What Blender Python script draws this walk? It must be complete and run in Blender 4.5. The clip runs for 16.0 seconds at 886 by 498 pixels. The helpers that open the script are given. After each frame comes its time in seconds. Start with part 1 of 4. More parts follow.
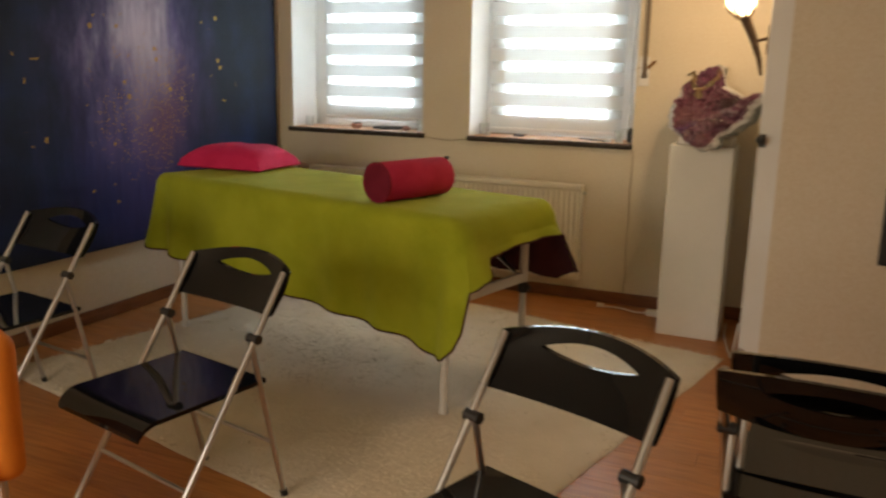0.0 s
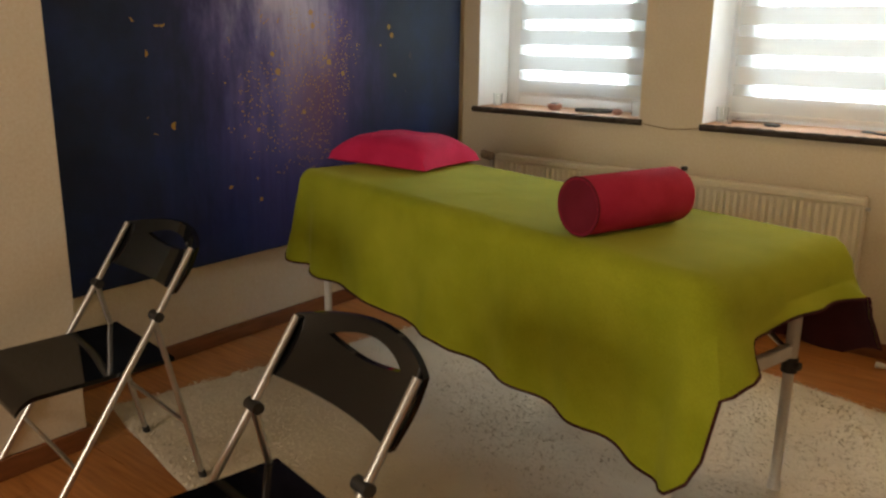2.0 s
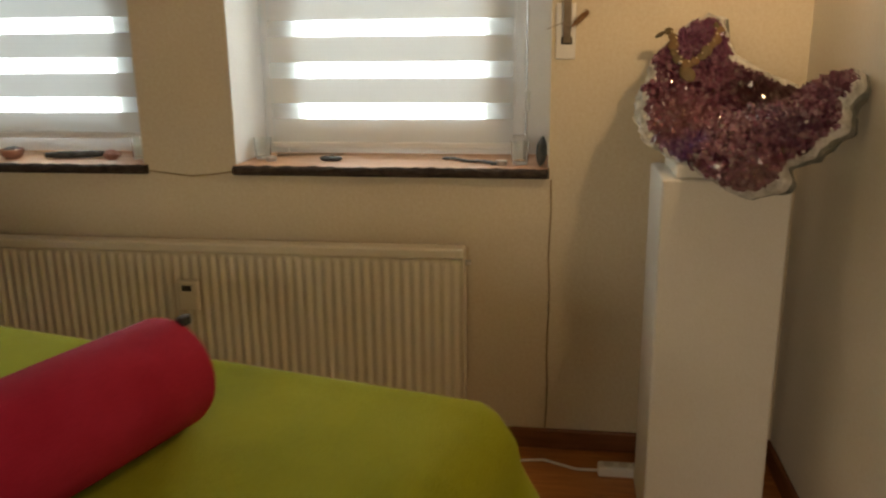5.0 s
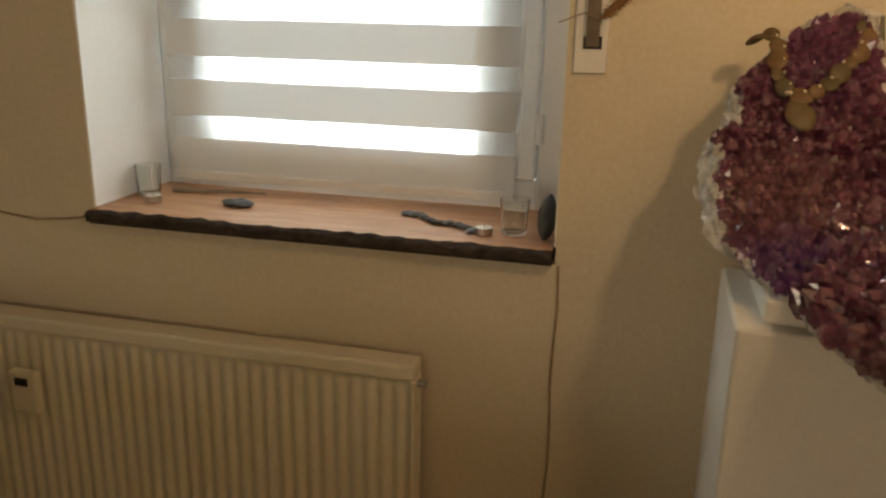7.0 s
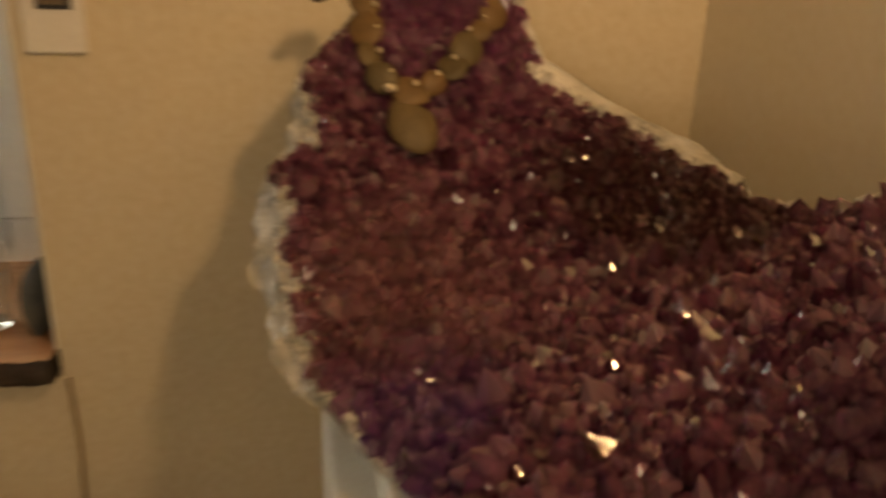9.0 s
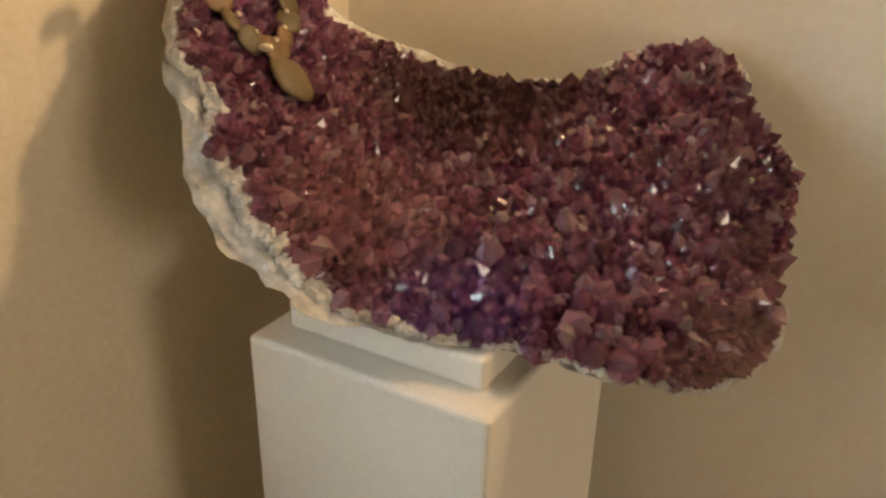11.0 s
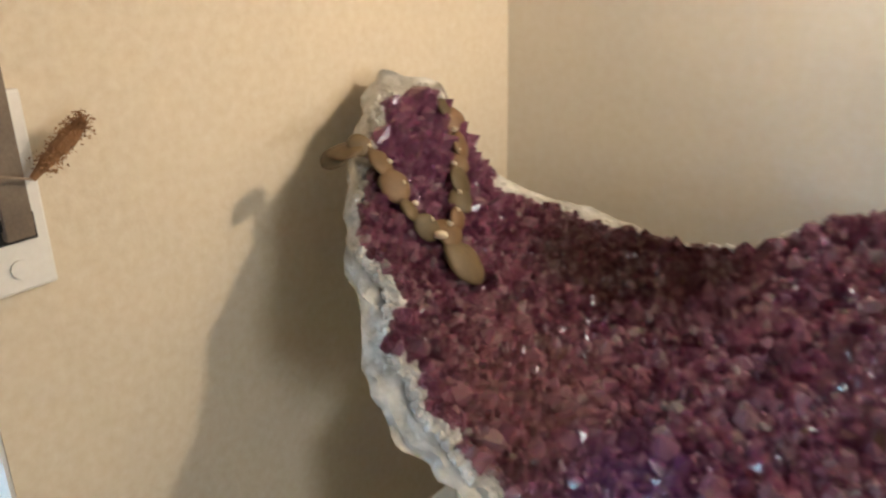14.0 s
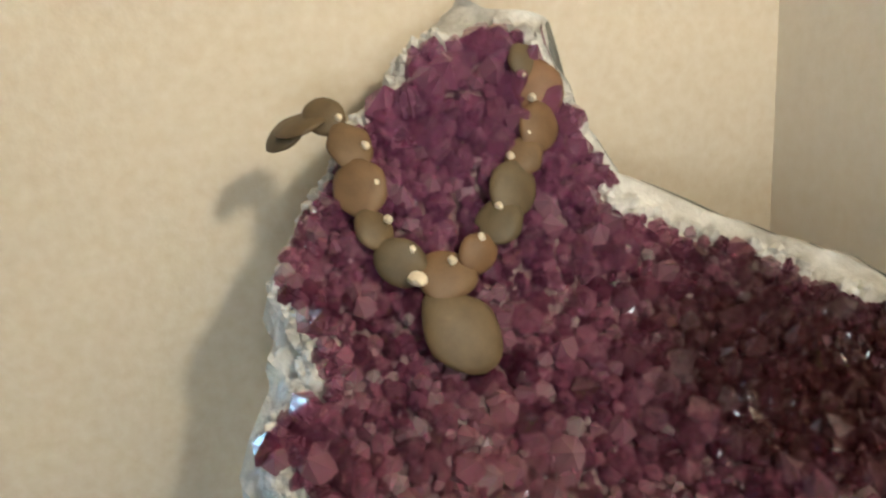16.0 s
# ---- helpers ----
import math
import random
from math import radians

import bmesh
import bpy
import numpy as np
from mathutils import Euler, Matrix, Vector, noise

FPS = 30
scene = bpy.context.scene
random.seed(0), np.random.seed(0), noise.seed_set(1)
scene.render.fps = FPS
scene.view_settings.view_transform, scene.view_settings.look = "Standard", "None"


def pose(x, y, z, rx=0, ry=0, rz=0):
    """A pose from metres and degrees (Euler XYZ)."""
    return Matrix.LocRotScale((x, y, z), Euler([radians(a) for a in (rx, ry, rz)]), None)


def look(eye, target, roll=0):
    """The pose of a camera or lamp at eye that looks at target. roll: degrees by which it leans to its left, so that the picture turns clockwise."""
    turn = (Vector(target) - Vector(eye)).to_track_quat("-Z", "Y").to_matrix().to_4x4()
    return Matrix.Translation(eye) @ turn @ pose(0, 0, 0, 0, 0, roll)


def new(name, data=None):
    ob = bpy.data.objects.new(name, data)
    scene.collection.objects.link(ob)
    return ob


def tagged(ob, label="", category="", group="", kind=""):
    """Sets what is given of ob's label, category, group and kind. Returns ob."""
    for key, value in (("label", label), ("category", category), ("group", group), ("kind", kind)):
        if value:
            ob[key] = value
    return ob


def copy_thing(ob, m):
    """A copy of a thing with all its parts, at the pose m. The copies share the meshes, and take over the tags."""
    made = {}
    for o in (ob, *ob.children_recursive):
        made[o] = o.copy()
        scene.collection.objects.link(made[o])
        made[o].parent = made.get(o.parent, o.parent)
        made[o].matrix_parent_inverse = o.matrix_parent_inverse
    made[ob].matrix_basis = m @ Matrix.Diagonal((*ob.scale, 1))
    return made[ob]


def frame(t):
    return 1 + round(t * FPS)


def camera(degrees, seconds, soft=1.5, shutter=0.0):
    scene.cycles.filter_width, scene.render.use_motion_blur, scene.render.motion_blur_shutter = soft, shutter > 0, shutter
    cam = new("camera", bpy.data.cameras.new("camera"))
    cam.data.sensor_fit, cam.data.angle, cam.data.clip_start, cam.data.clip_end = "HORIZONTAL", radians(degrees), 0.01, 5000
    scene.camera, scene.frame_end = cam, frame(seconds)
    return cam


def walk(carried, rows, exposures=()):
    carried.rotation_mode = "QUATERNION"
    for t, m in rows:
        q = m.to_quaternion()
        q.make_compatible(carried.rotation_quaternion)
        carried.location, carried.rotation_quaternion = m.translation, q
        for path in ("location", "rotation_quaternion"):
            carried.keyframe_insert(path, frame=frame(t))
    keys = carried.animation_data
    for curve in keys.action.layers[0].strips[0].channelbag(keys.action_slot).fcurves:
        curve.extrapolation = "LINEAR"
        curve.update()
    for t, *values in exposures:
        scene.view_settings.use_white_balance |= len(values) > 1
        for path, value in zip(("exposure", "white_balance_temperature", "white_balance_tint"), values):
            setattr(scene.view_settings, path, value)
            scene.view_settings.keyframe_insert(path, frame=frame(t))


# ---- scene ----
cam = camera(56.9, 16.0, soft=2.3, shutter=0.5)
PATH = [
    (0, (2.15, -0.665, 1.434), (1.35, 1.117, 1.003), 1.1),
    (0.5, (2.029, -0.472, 1.435), (1.104, 1.241, 0.978), 0.8),
    (1, (1.897, -0.245, 1.421), (0.912, 1.425, 0.932), 0.3),
    (1.5, (1.737, 0.066, 1.44), (0.596, 1.627, 0.929), 0.4),
    (2, (1.588, 0.308, 1.438), (0.4, 1.832, 0.923), 0.8),
    (2.5, (1.411, 0.442, 1.439), (0.39, 2.086, 0.938), 0.7),
    (3, (1.277, 0.628, 1.451), (0.389, 2.341, 0.924), -0.6),
    (3.5, (1.228, 0.875, 1.434), (0.495, 2.661, 0.913), -0.6),
    (4, (1.162, 1.146, 1.428), (0.675, 3.02, 0.926), 0.6),
    (4.2, (1.14, 1.222, 1.431), (0.758, 3.122, 0.938), -0.6),
    (4.5, (1.142, 1.371, 1.435), (0.873, 3.289, 0.936), -0.6),
    (6.8, (1.34, 2.677, 1.483), (0.911, 4.541, 0.902), 0.3),
    (7, (1.311, 2.751, 1.472), (0.843, 4.61, 0.902), 1.1),
    (7.5, (1.39, 2.954, 1.454), (1.037, 4.84, 0.888), 2.7),
    (8, (1.384, 3.171, 1.451), (1.305, 5.09, 0.894), 2.9),
    (8.5, (1.387, 3.296, 1.47), (1.476, 5.193, 0.843), 1.4),
    (9, (1.42, 3.405, 1.471), (1.788, 5.245, 0.78), 1.8),
    (9.5, (1.324, 3.559, 1.466), (2.328, 5.102, 0.683), 4.0),
    (11.8, (0.799, 3.585, 1.593), (2.414, 4.447, 0.787), 0.6),
    (12, (0.797, 3.571, 1.618), (2.417, 4.444, 0.833), 0.5),
    (12.5, (0.786, 3.552, 1.633), (2.431, 4.445, 0.93), 1.0),
    (13, (0.782, 3.54, 1.641), (2.403, 4.481, 0.943), 0.4),
    (13.5, (0.839, 3.564, 1.678), (2.361, 4.636, 0.948), -1.2),
    (13.8, (0.892, 3.624, 1.634), (2.373, 4.76, 0.916), -1.7),
    (14, (0.921, 3.653, 1.637), (2.359, 4.837, 0.908), -1.3),
    (14.5, (1.195, 3.703, 1.617), (2.295, 5.184, 0.844), -3.6),
    (15, (1.381, 3.709, 1.574), (2.013, 5.405, 0.722), -7.9),
    (15.5, (1.423, 3.71, 1.537), (1.917, 5.483, 0.753), -8.7),
    (16, (1.414, 3.719, 1.54), (1.911, 5.512, 0.805), -6.7),
]
EXPOSURES = [(0, 0.08, 7300, 11), (3, 0.02, 7600, 11), (4.7, -0.36, 8000, 11), (7, -0.72, 8200, 13), (8.8, -0.7, 10000, 16), (9.5, -0.46, 10800, 18), (12, 0.5, 5550, 9), (14, 0.4, 5550, 8), (15.5, 0.6, 5100, 3), (16, 0.52, 5000, 1)]
walk(cam, [(t, look(eye, target, roll)) for t, eye, target, roll in PATH], EXPOSURES)

# ---- light ----
world = bpy.data.worlds.new("sky")
scene.world = world
world.use_nodes = True
wn = world.node_tree
sky = wn.nodes.new("ShaderNodeTexSky")
sky.sky_type, sky.sun_disc = "NISHITA", False
sky.sun_elevation, sky.sun_rotation = radians(48), radians(200)
wn.links.new(sky.outputs[0], wn.nodes["Background"].inputs[0])
wn.nodes["Background"].inputs[1].default_value = 0.12

sun = new("sun", bpy.data.lights.new("sun", "SUN"))
sun.data.energy, sun.data.angle, sun.data.color = 0.8, radians(12), (1.0, 0.95, 0.88)
sun.matrix_world = look((0, 0, 8), (0.9, -2.4, 5.2))


def area(name, eye, target, w, h, watts, colour):
    ob = new(name, bpy.data.lights.new(name, "AREA"))
    ob.data.shape, ob.data.size, ob.data.size_y, ob.data.energy, ob.data.color = "RECTANGLE", w, h, watts, colour
    ob.matrix_world = look(eye, target)
    return ob


DAY = (0.70, 0.87, 1.0)
area("daylight_left_window", (-0.79, 4.86, 1.55), (-0.79, 0, 1.45), 1.0, 1.2, 62, DAY)
area("daylight_right_window", (0.61, 4.86, 1.55), (0.61, 0, 1.45), 1.0, 1.2, 62, DAY)
area("daylight_rear_window", (0.1, -2.27, 1.5), (0.5, 3, 1.2), 1.5, 1.2, 55, (1.0, 0.90, 0.76))
glow = new("torch_bulb", bpy.data.lights.new("torch_bulb", "POINT"))
glow.data.energy, glow.data.color, glow.data.shadow_soft_size = 15.0, (1.0, 0.72, 0.44), 0.035
glow.location = (1.735, 3.50, 1.87)

# ---- materials ----


def material(name):
    m = bpy.data.materials.new(name)
    m.use_nodes = True
    return m, m.node_tree, m.node_tree.nodes["Principled BSDF"]


def coords(nt, space="Object"):
    c = nt.nodes.new("ShaderNodeTexCoord")
    return c.outputs[space]


def noise_tex(nt, vec, scale, detail=4.0, rough=0.55):
    n = nt.nodes.new("ShaderNodeTexNoise")
    n.inputs["Scale"].default_value, n.inputs["Detail"].default_value, n.inputs["Roughness"].default_value = scale, detail, rough
    nt.links.new(vec, n.inputs["Vector"])
    return n.outputs["Fac"]


def stretch(nt, vec, s):
    m = nt.nodes.new("ShaderNodeMapping")
    m.inputs["Scale"].default_value = s
    nt.links.new(vec, m.inputs["Vector"])
    return m.outputs[0]


def ramp(nt, fac, stops):
    r = nt.nodes.new("ShaderNodeValToRGB")
    while len(r.color_ramp.elements) < len(stops):
        r.color_ramp.elements.new(0.5)
    for e, (p, c) in zip(r.color_ramp.elements, stops):
        e.position, e.color = p, (*c, 1)
    nt.links.new(fac, r.inputs[0])
    return r.outputs[0]


def mixed(nt, kind, fac, a, b):
    m = nt.nodes.new("ShaderNodeMix")
    m.data_type, m.blend_type = "RGBA", kind
    for value, socket in ((fac, m.inputs[0]), (a, m.inputs[6]), (b, m.inputs[7])):
        if isinstance(value, (int, float)):
            socket.default_value = value
        elif isinstance(value, tuple):
            socket.default_value = (*value, 1)
        else:
            nt.links.new(value, socket)
    return m.outputs[2]


def bump(nt, bsdf, height, strength, distance):
    b = nt.nodes.new("ShaderNodeBump")
    b.inputs["Strength"].default_value, b.inputs["Distance"].default_value = strength, distance
    nt.links.new(height, b.inputs["Height"])
    nt.links.new(b.outputs[0], bsdf.inputs["Normal"])


def simple(name, dark, light, rough=0.5, metal=0.0, scale=12.0, grain=120.0, relief=0.15, depth=0.002, aniso=(1, 1, 1), spec=0.5, coat=0.0):
    """A surface with colour varied at two scales and a fine relief."""
    m, nt, p = material(name)
    v = stretch(nt, coords(nt), aniso)
    big, fine = noise_tex(nt, v, scale), noise_tex(nt, v, grain, 3)
    c = ramp(nt, big, [(0.3, dark), (0.7, light)])
    c = mixed(nt, "OVERLAY", 0.25, c, fine)
    nt.links.new(c, p.inputs["Base Color"])
    p.inputs["Roughness"].default_value, p.inputs["Metallic"].default_value = rough, metal
    p.inputs["Specular IOR Level"].default_value, p.inputs["Coat Weight"].default_value = spec, coat
    if relief:
        bump(nt, p, fine, relief, depth)
    return m


M_WALL = simple("wall_paint", (0.66, 0.58, 0.45), (0.72, 0.64, 0.51), 0.85, scale=1.4, grain=90, relief=0.22, depth=0.003)
M_NICHE = simple("pale_rough_plaster", (0.78, 0.73, 0.64), (0.84, 0.79, 0.71), 0.85, scale=1.6, grain=75, relief=0.22, depth=0.003)
M_WHITE = simple("white_paint", (0.76, 0.75, 0.72), (0.82, 0.81, 0.79), 0.55, scale=3, grain=140, relief=0.08)
# ceiling out of view: tone lowered to cut fill light and chair reflections
M_CEIL = simple("dimmed_ceiling_paint", (0.42, 0.39, 0.34), (0.48, 0.45, 0.39), 0.9, scale=2, grain=90)
M_SKIRT = simple("skirting_wood", (0.16, 0.055, 0.02), (0.24, 0.09, 0.035), 0.4, scale=6, grain=70, aniso=(1, 1, 8))
M_RADIATOR = simple("radiator_enamel", (0.74, 0.68, 0.56), (0.79, 0.73, 0.61), 0.38, scale=4, grain=150, relief=0.05)
M_PEDESTAL = simple("pedestal_paint", (0.74, 0.71, 0.64), (0.80, 0.77, 0.71), 0.5, scale=3, grain=160, relief=0.06)
M_BLACK = simple("black_gloss_plastic", (0.003, 0.003, 0.004), (0.006, 0.006, 0.006), 0.03, scale=5, grain=30, relief=0.01, spec=0.3)
M_RUBBER = simple("black_plastic", (0.012, 0.012, 0.013), (0.02, 0.02, 0.02), 0.5, relief=0.05)
M_STEEL = simple("satin_steel", (0.50, 0.50, 0.49), (0.62, 0.61, 0.60), 0.32, 1.0, scale=8, grain=200, relief=0.04)
M_TUBE = simple("grey_white_lacquer", (0.60, 0.58, 0.54), (0.68, 0.66, 0.62), 0.4, relief=0.03)
M_GREEN = simple("green_fleece", (0.27, 0.31, 0.018), (0.36, 0.39, 0.03), 0.95, scale=5, grain=260, relief=0.5, depth=0.004, spec=0.15)
M_GREEN.node_tree.nodes["Principled BSDF"].inputs["Sheen Weight"].default_value = 0.25
M_GREEN.node_tree.nodes["Principled BSDF"].inputs["Sheen Tint"].default_value = (0.75, 0.80, 0.25, 1)
M_LINING = simple("maroon_fleece", (0.045, 0.012, 0.014), (0.07, 0.02, 0.022), 0.95, scale=6, grain=260, relief=0.4, depth=0.004, spec=0.15)
M_PINK = simple("pink_cotton", (0.62, 0.018, 0.09), (0.72, 0.03, 0.13), 0.8, scale=9, grain=320, relief=0.3, spec=0.25)
M_RASP = simple("raspberry_cotton", (0.40, 0.016, 0.055), (0.50, 0.028, 0.08), 0.85, scale=9, grain=320, relief=0.35, spec=0.2)
M_PLUM = simple("plum_cotton", (0.13, 0.008, 0.02), (0.17, 0.012, 0.03), 0.85, scale=9, grain=320, relief=0.3, spec=0.2)
M_ORANGE = simple("orange_upholstery", (0.62, 0.17, 0.012), (0.72, 0.22, 0.02), 0.75, scale=6, grain=240, relief=0.3)
M_SILLTOP = simple("sill_wood", (0.42, 0.20, 0.10), (0.58, 0.32, 0.18), 0.5, scale=5, grain=60, aniso=(1, 9, 1), relief=0.2)
M_BARK = simple("dark_bark", (0.02, 0.014, 0.011), (0.07, 0.05, 0.04), 0.9, scale=26, grain=90, relief=0.9, depth=0.008)
M_SLATE = simple("dark_stone", (0.035, 0.04, 0.045), (0.10, 0.11, 0.115), 0.55, scale=30, grain=140, relief=0.3)
M_PINKSTONE = simple("pink_stone", (0.36, 0.17, 0.14), (0.50, 0.28, 0.23), 0.6, scale=22, grain=120, relief=0.3)
M_DRIFT = simple("driftwood", (0.20, 0.15, 0.11), (0.38, 0.30, 0.23), 0.8, scale=14, grain=90, aniso=(1, 6, 6), relief=0.4)
M_BRONZE = simple("torch_bronze", (0.07, 0.04, 0.022), (0.15, 0.09, 0.05), 0.5, 0.4, scale=18, grain=120, relief=0.4)
M_TWIG = simple("dried_plant", (0.16, 0.075, 0.03), (0.34, 0.18, 0.08), 0.95, scale=30, grain=200, relief=0.6)
M_BELT = simple("shutter_belt", (0.14, 0.11, 0.085), (0.22, 0.18, 0.14), 0.8, scale=20, grain=300, relief=0.4)
M_WAX = simple("candle_wax", (0.78, 0.75, 0.68), (0.84, 0.81, 0.75), 0.5, relief=0.03)
M_FRAME = simple("window_plastic", (0.78, 0.79, 0.79), (0.83, 0.84, 0.84), 0.35, scale=3, relief=0.03)
M_CORD = simple("cable", (0.30, 0.21, 0.12), (0.42, 0.32, 0.20), 0.6, relief=0.1)


def plank_material():
    m, nt, p = material("parquet_oak")
    v = coords(nt)
    info = nt.nodes.new("ShaderNodeObjectInfo")
    add = nt.nodes.new("ShaderNodeVectorMath")
    add.operation = "MULTIPLY_ADD"
    nt.links.new(info.outputs["Random"], add.inputs[0])
    add.inputs[1].default_value = (7, 13, 5)
    nt.links.new(v, add.inputs[2])
    g = noise_tex(nt, stretch(nt, add.outputs[0], (2.2, 34, 10)), 2.2, 6)
    big = noise_tex(nt, add.outputs[0], 3.0)
    c = ramp(nt, g, [(0.3, (0.36, 0.125, 0.034)), (0.55, (0.50, 0.20, 0.06)), (0.75, (0.58, 0.26, 0.09))])
    tone = ramp(nt, info.outputs["Random"], [(0.0, (0.42, 0.42, 0.42)), (1.0, (0.6, 0.58, 0.56))])
    c = mixed(nt, "OVERLAY", 0.5, c, tone)
    nt.links.new(c, p.inputs["Base Color"])
    nt.links.new(ramp(nt, big, [(0.3, (0.28, 0.28, 0.28)), (0.7, (0.42, 0.42, 0.42))]), p.inputs["Roughness"])
    bump(nt, p, g, 0.12, 0.002)
    return m


M_PLANK = plank_material()
M_SUBFLOOR = simple("subfloor", (0.10, 0.04, 0.015), (0.14, 0.055, 0.02), 0.8)


def rug_material():
    m, nt, p = material("cream_wool")
    v = coords(nt)
    geo = nt.nodes.new("ShaderNodeNewGeometry")
    c = ramp(nt, noise_tex(nt, v, 2.4, 5), [(0.3, (0.68, 0.59, 0.46)), (0.7, (0.78, 0.69, 0.56))])
    shade = ramp(nt, geo.outputs["Random Per Island"], [(0.0, (0.46, 0.45, 0.44)), (1.0, (0.56, 0.56, 0.56))])
    c = mixed(nt, "OVERLAY", 0.3, c, shade)
    nt.links.new(c, p.inputs["Base Color"])
    p.inputs["Roughness"].default_value, p.inputs["Specular IOR Level"].default_value = 1.0, 0.1
    bump(nt, p, noise_tex(nt, v, 55, 5), 0.6, 0.01)
    return m


M_RUG = rug_material()


def painting_material():
    """Dark blue field, a violet and white veil of light, a rust core and gold flecks; object y runs along the canvas, z up."""
    m, nt, p = material("oil_painting")
    v = coords(nt)
    sep = nt.nodes.new("ShaderNodeSeparateXYZ")
    nt.links.new(v, sep.inputs[0])

    def math(op, a, b=0.0):
        n = nt.nodes.new("ShaderNodeMath")
        n.operation = op
        for value, socket in ((a, n.inputs[0]), (b, n.inputs[1])):
            if isinstance(value, (int, float)):
                socket.default_value = value
            else:
                nt.links.new(value, socket)
        return n.outputs[0]

    warp = noise_tex(nt, stretch(nt, v, (1, 1, 0.45)), 3.2, 7, 0.65)
    off = math("MULTIPLY", math("SUBTRACT", warp, 0.5), 0.9)

    def veil(cy, cz, wy, wz):
        a = math("DIVIDE", math("ADD", math("SUBTRACT", sep.outputs[1], cy), off), wy)
        b = math("DIVIDE", math("SUBTRACT", sep.outputs[2], cz), wz)
        d = math("ADD", math("MULTIPLY", a, a), math("MULTIPLY", b, b))
        return math("POWER", 2.718, math("MULTIPLY", d, -1.0))

    streak = noise_tex(nt, stretch(nt, v, (1, 9, 1.1)), 2.6, 6, 0.7)
    base = ramp(nt, noise_tex(nt, v, 1.7, 6, 0.6), [(0.3, (0.003, 0.005, 0.013)), (0.5, (0.004, 0.010, 0.034)), (0.72, (0.006, 0.020, 0.085))])
    violet = mixed(nt, "MIX", math("MULTIPLY", veil(0.0, 0.95, 0.40, 0.7), math("ADD", streak, 0.25)), base, (0.13, 0.09, 0.44))
    blue = mixed(nt, "MIX", math("MULTIPLY", veil(-0.1, 0.35, 0.6, 0.4), math("MULTIPLY", streak, 0.7)), violet, (0.018, 0.045, 0.26))
    white = mixed(nt, "MIX", math("MULTIPLY", veil(-0.05, 1.2, 0.2, 0.42), math("MULTIPLY", streak, 1.6)), blue, (0.62, 0.58, 0.72))
    rust = mixed(nt, "MIX", math("MULTIPLY", veil(0.12, 0.72, 0.26, 0.36), math("MULTIPLY", streak, 1.1)), white, (0.15, 0.045, 0.03))
    spots = nt.nodes.new("ShaderNodeTexVoronoi")
    spots.inputs["Scale"].default_value = 15
    nt.links.new(v, spots.inputs["Vector"])
    pick = math("GREATER_THAN", noise_tex(nt, v, 5.5, 3), 0.57)
    dot = math("MULTIPLY", math("LESS_THAN", spots.outputs["Distance"], 0.24), math("MULTIPLY", pick, math("GREATER_THAN", veil(0.0, 0.95, 0.75, 0.7), 0.3)))
    fine = nt.nodes.new("ShaderNodeTexVoronoi")
    fine.inputs["Scale"].default_value = 60
    nt.links.new(v, fine.inputs["Vector"])
    dots = math("MULTIPLY", math("LESS_THAN", fine.outputs["Distance"], 0.25), math("GREATER_THAN", math("MULTIPLY", veil(0.05, 0.75, 0.5, 0.5), noise_tex(nt, v, 9, 3)), 0.30))
    gold = mixed(nt, "MIX", math("MULTIPLY", math("MAXIMUM", dot, dots), 0.8), rust, (0.50, 0.27, 0.04))
    nt.links.new(gold, p.inputs["Base Color"])
    p.inputs["Roughness"].default_value, p.inputs["Specular IOR Level"].default_value = 0.6, 0.22
    bump(nt, p, noise_tex(nt, v, 40, 6), 0.35, 0.004)
    return m


M_PAINTING = painting_material()


def cloth_light(name, colour, through_part, clear):
    """Blind fabric: scatters and passes daylight; clear is the open share of the weave."""
    m, nt, p = material(name)
    out = nt.nodes["Material Output"]
    nt.nodes.remove(p)
    dif, tra, tr = nt.nodes.new("ShaderNodeBsdfDiffuse"), nt.nodes.new("ShaderNodeBsdfTranslucent"), nt.nodes.new("ShaderNodeBsdfTransparent")
    v = coords(nt)
    c = ramp(nt, noise_tex(nt, stretch(nt, v, (40, 1, 160)), 3, 3), [(0.3, tuple(x * 0.93 for x in colour)), (0.7, colour)])
    nt.links.new(c, dif.inputs[0])
    nt.links.new(c, tra.inputs[0])
    a, b = nt.nodes.new("ShaderNodeMixShader"), nt.nodes.new("ShaderNodeMixShader")
    a.inputs[0].default_value, b.inputs[0].default_value = through_part, clear
    nt.links.new(dif.outputs[0], a.inputs[1])
    nt.links.new(tra.outputs[0], a.inputs[2])
    nt.links.new(a.outputs[0], b.inputs[1])
    nt.links.new(tr.outputs[0], b.inputs[2])
    nt.links.new(b.outputs[0], out.inputs[0])
    return m


M_BAND = cloth_light("blind_band", (0.78, 0.83, 0.86), 0.036, 0.0)
M_SHEER = cloth_light("blind_sheer", (0.84, 0.88, 0.90), 0.22, 0.5)


def glass_material(name, rough, tint):
    m, nt, p = material(name)
    p.inputs["Base Color"].default_value = (*tint, 1)
    p.inputs["Transmission Weight"].default_value, p.inputs["Roughness"].default_value, p.inputs["IOR"].default_value = 1.0, rough, 1.45
    return m


M_GLASS = glass_material("clear_glass", 0.0, (0.95, 0.98, 0.97))


def shade_material():
    m, nt, p = material("lit_opal_glass")
    p.inputs["Base Color"].default_value = (0.9, 0.8, 0.6, 1)
    p.inputs["Emission Color"].default_value = (1.0, 0.80, 0.48, 1)
    p.inputs["Emission Strength"].default_value = 6.0
    return m


M_SHADE = shade_material()


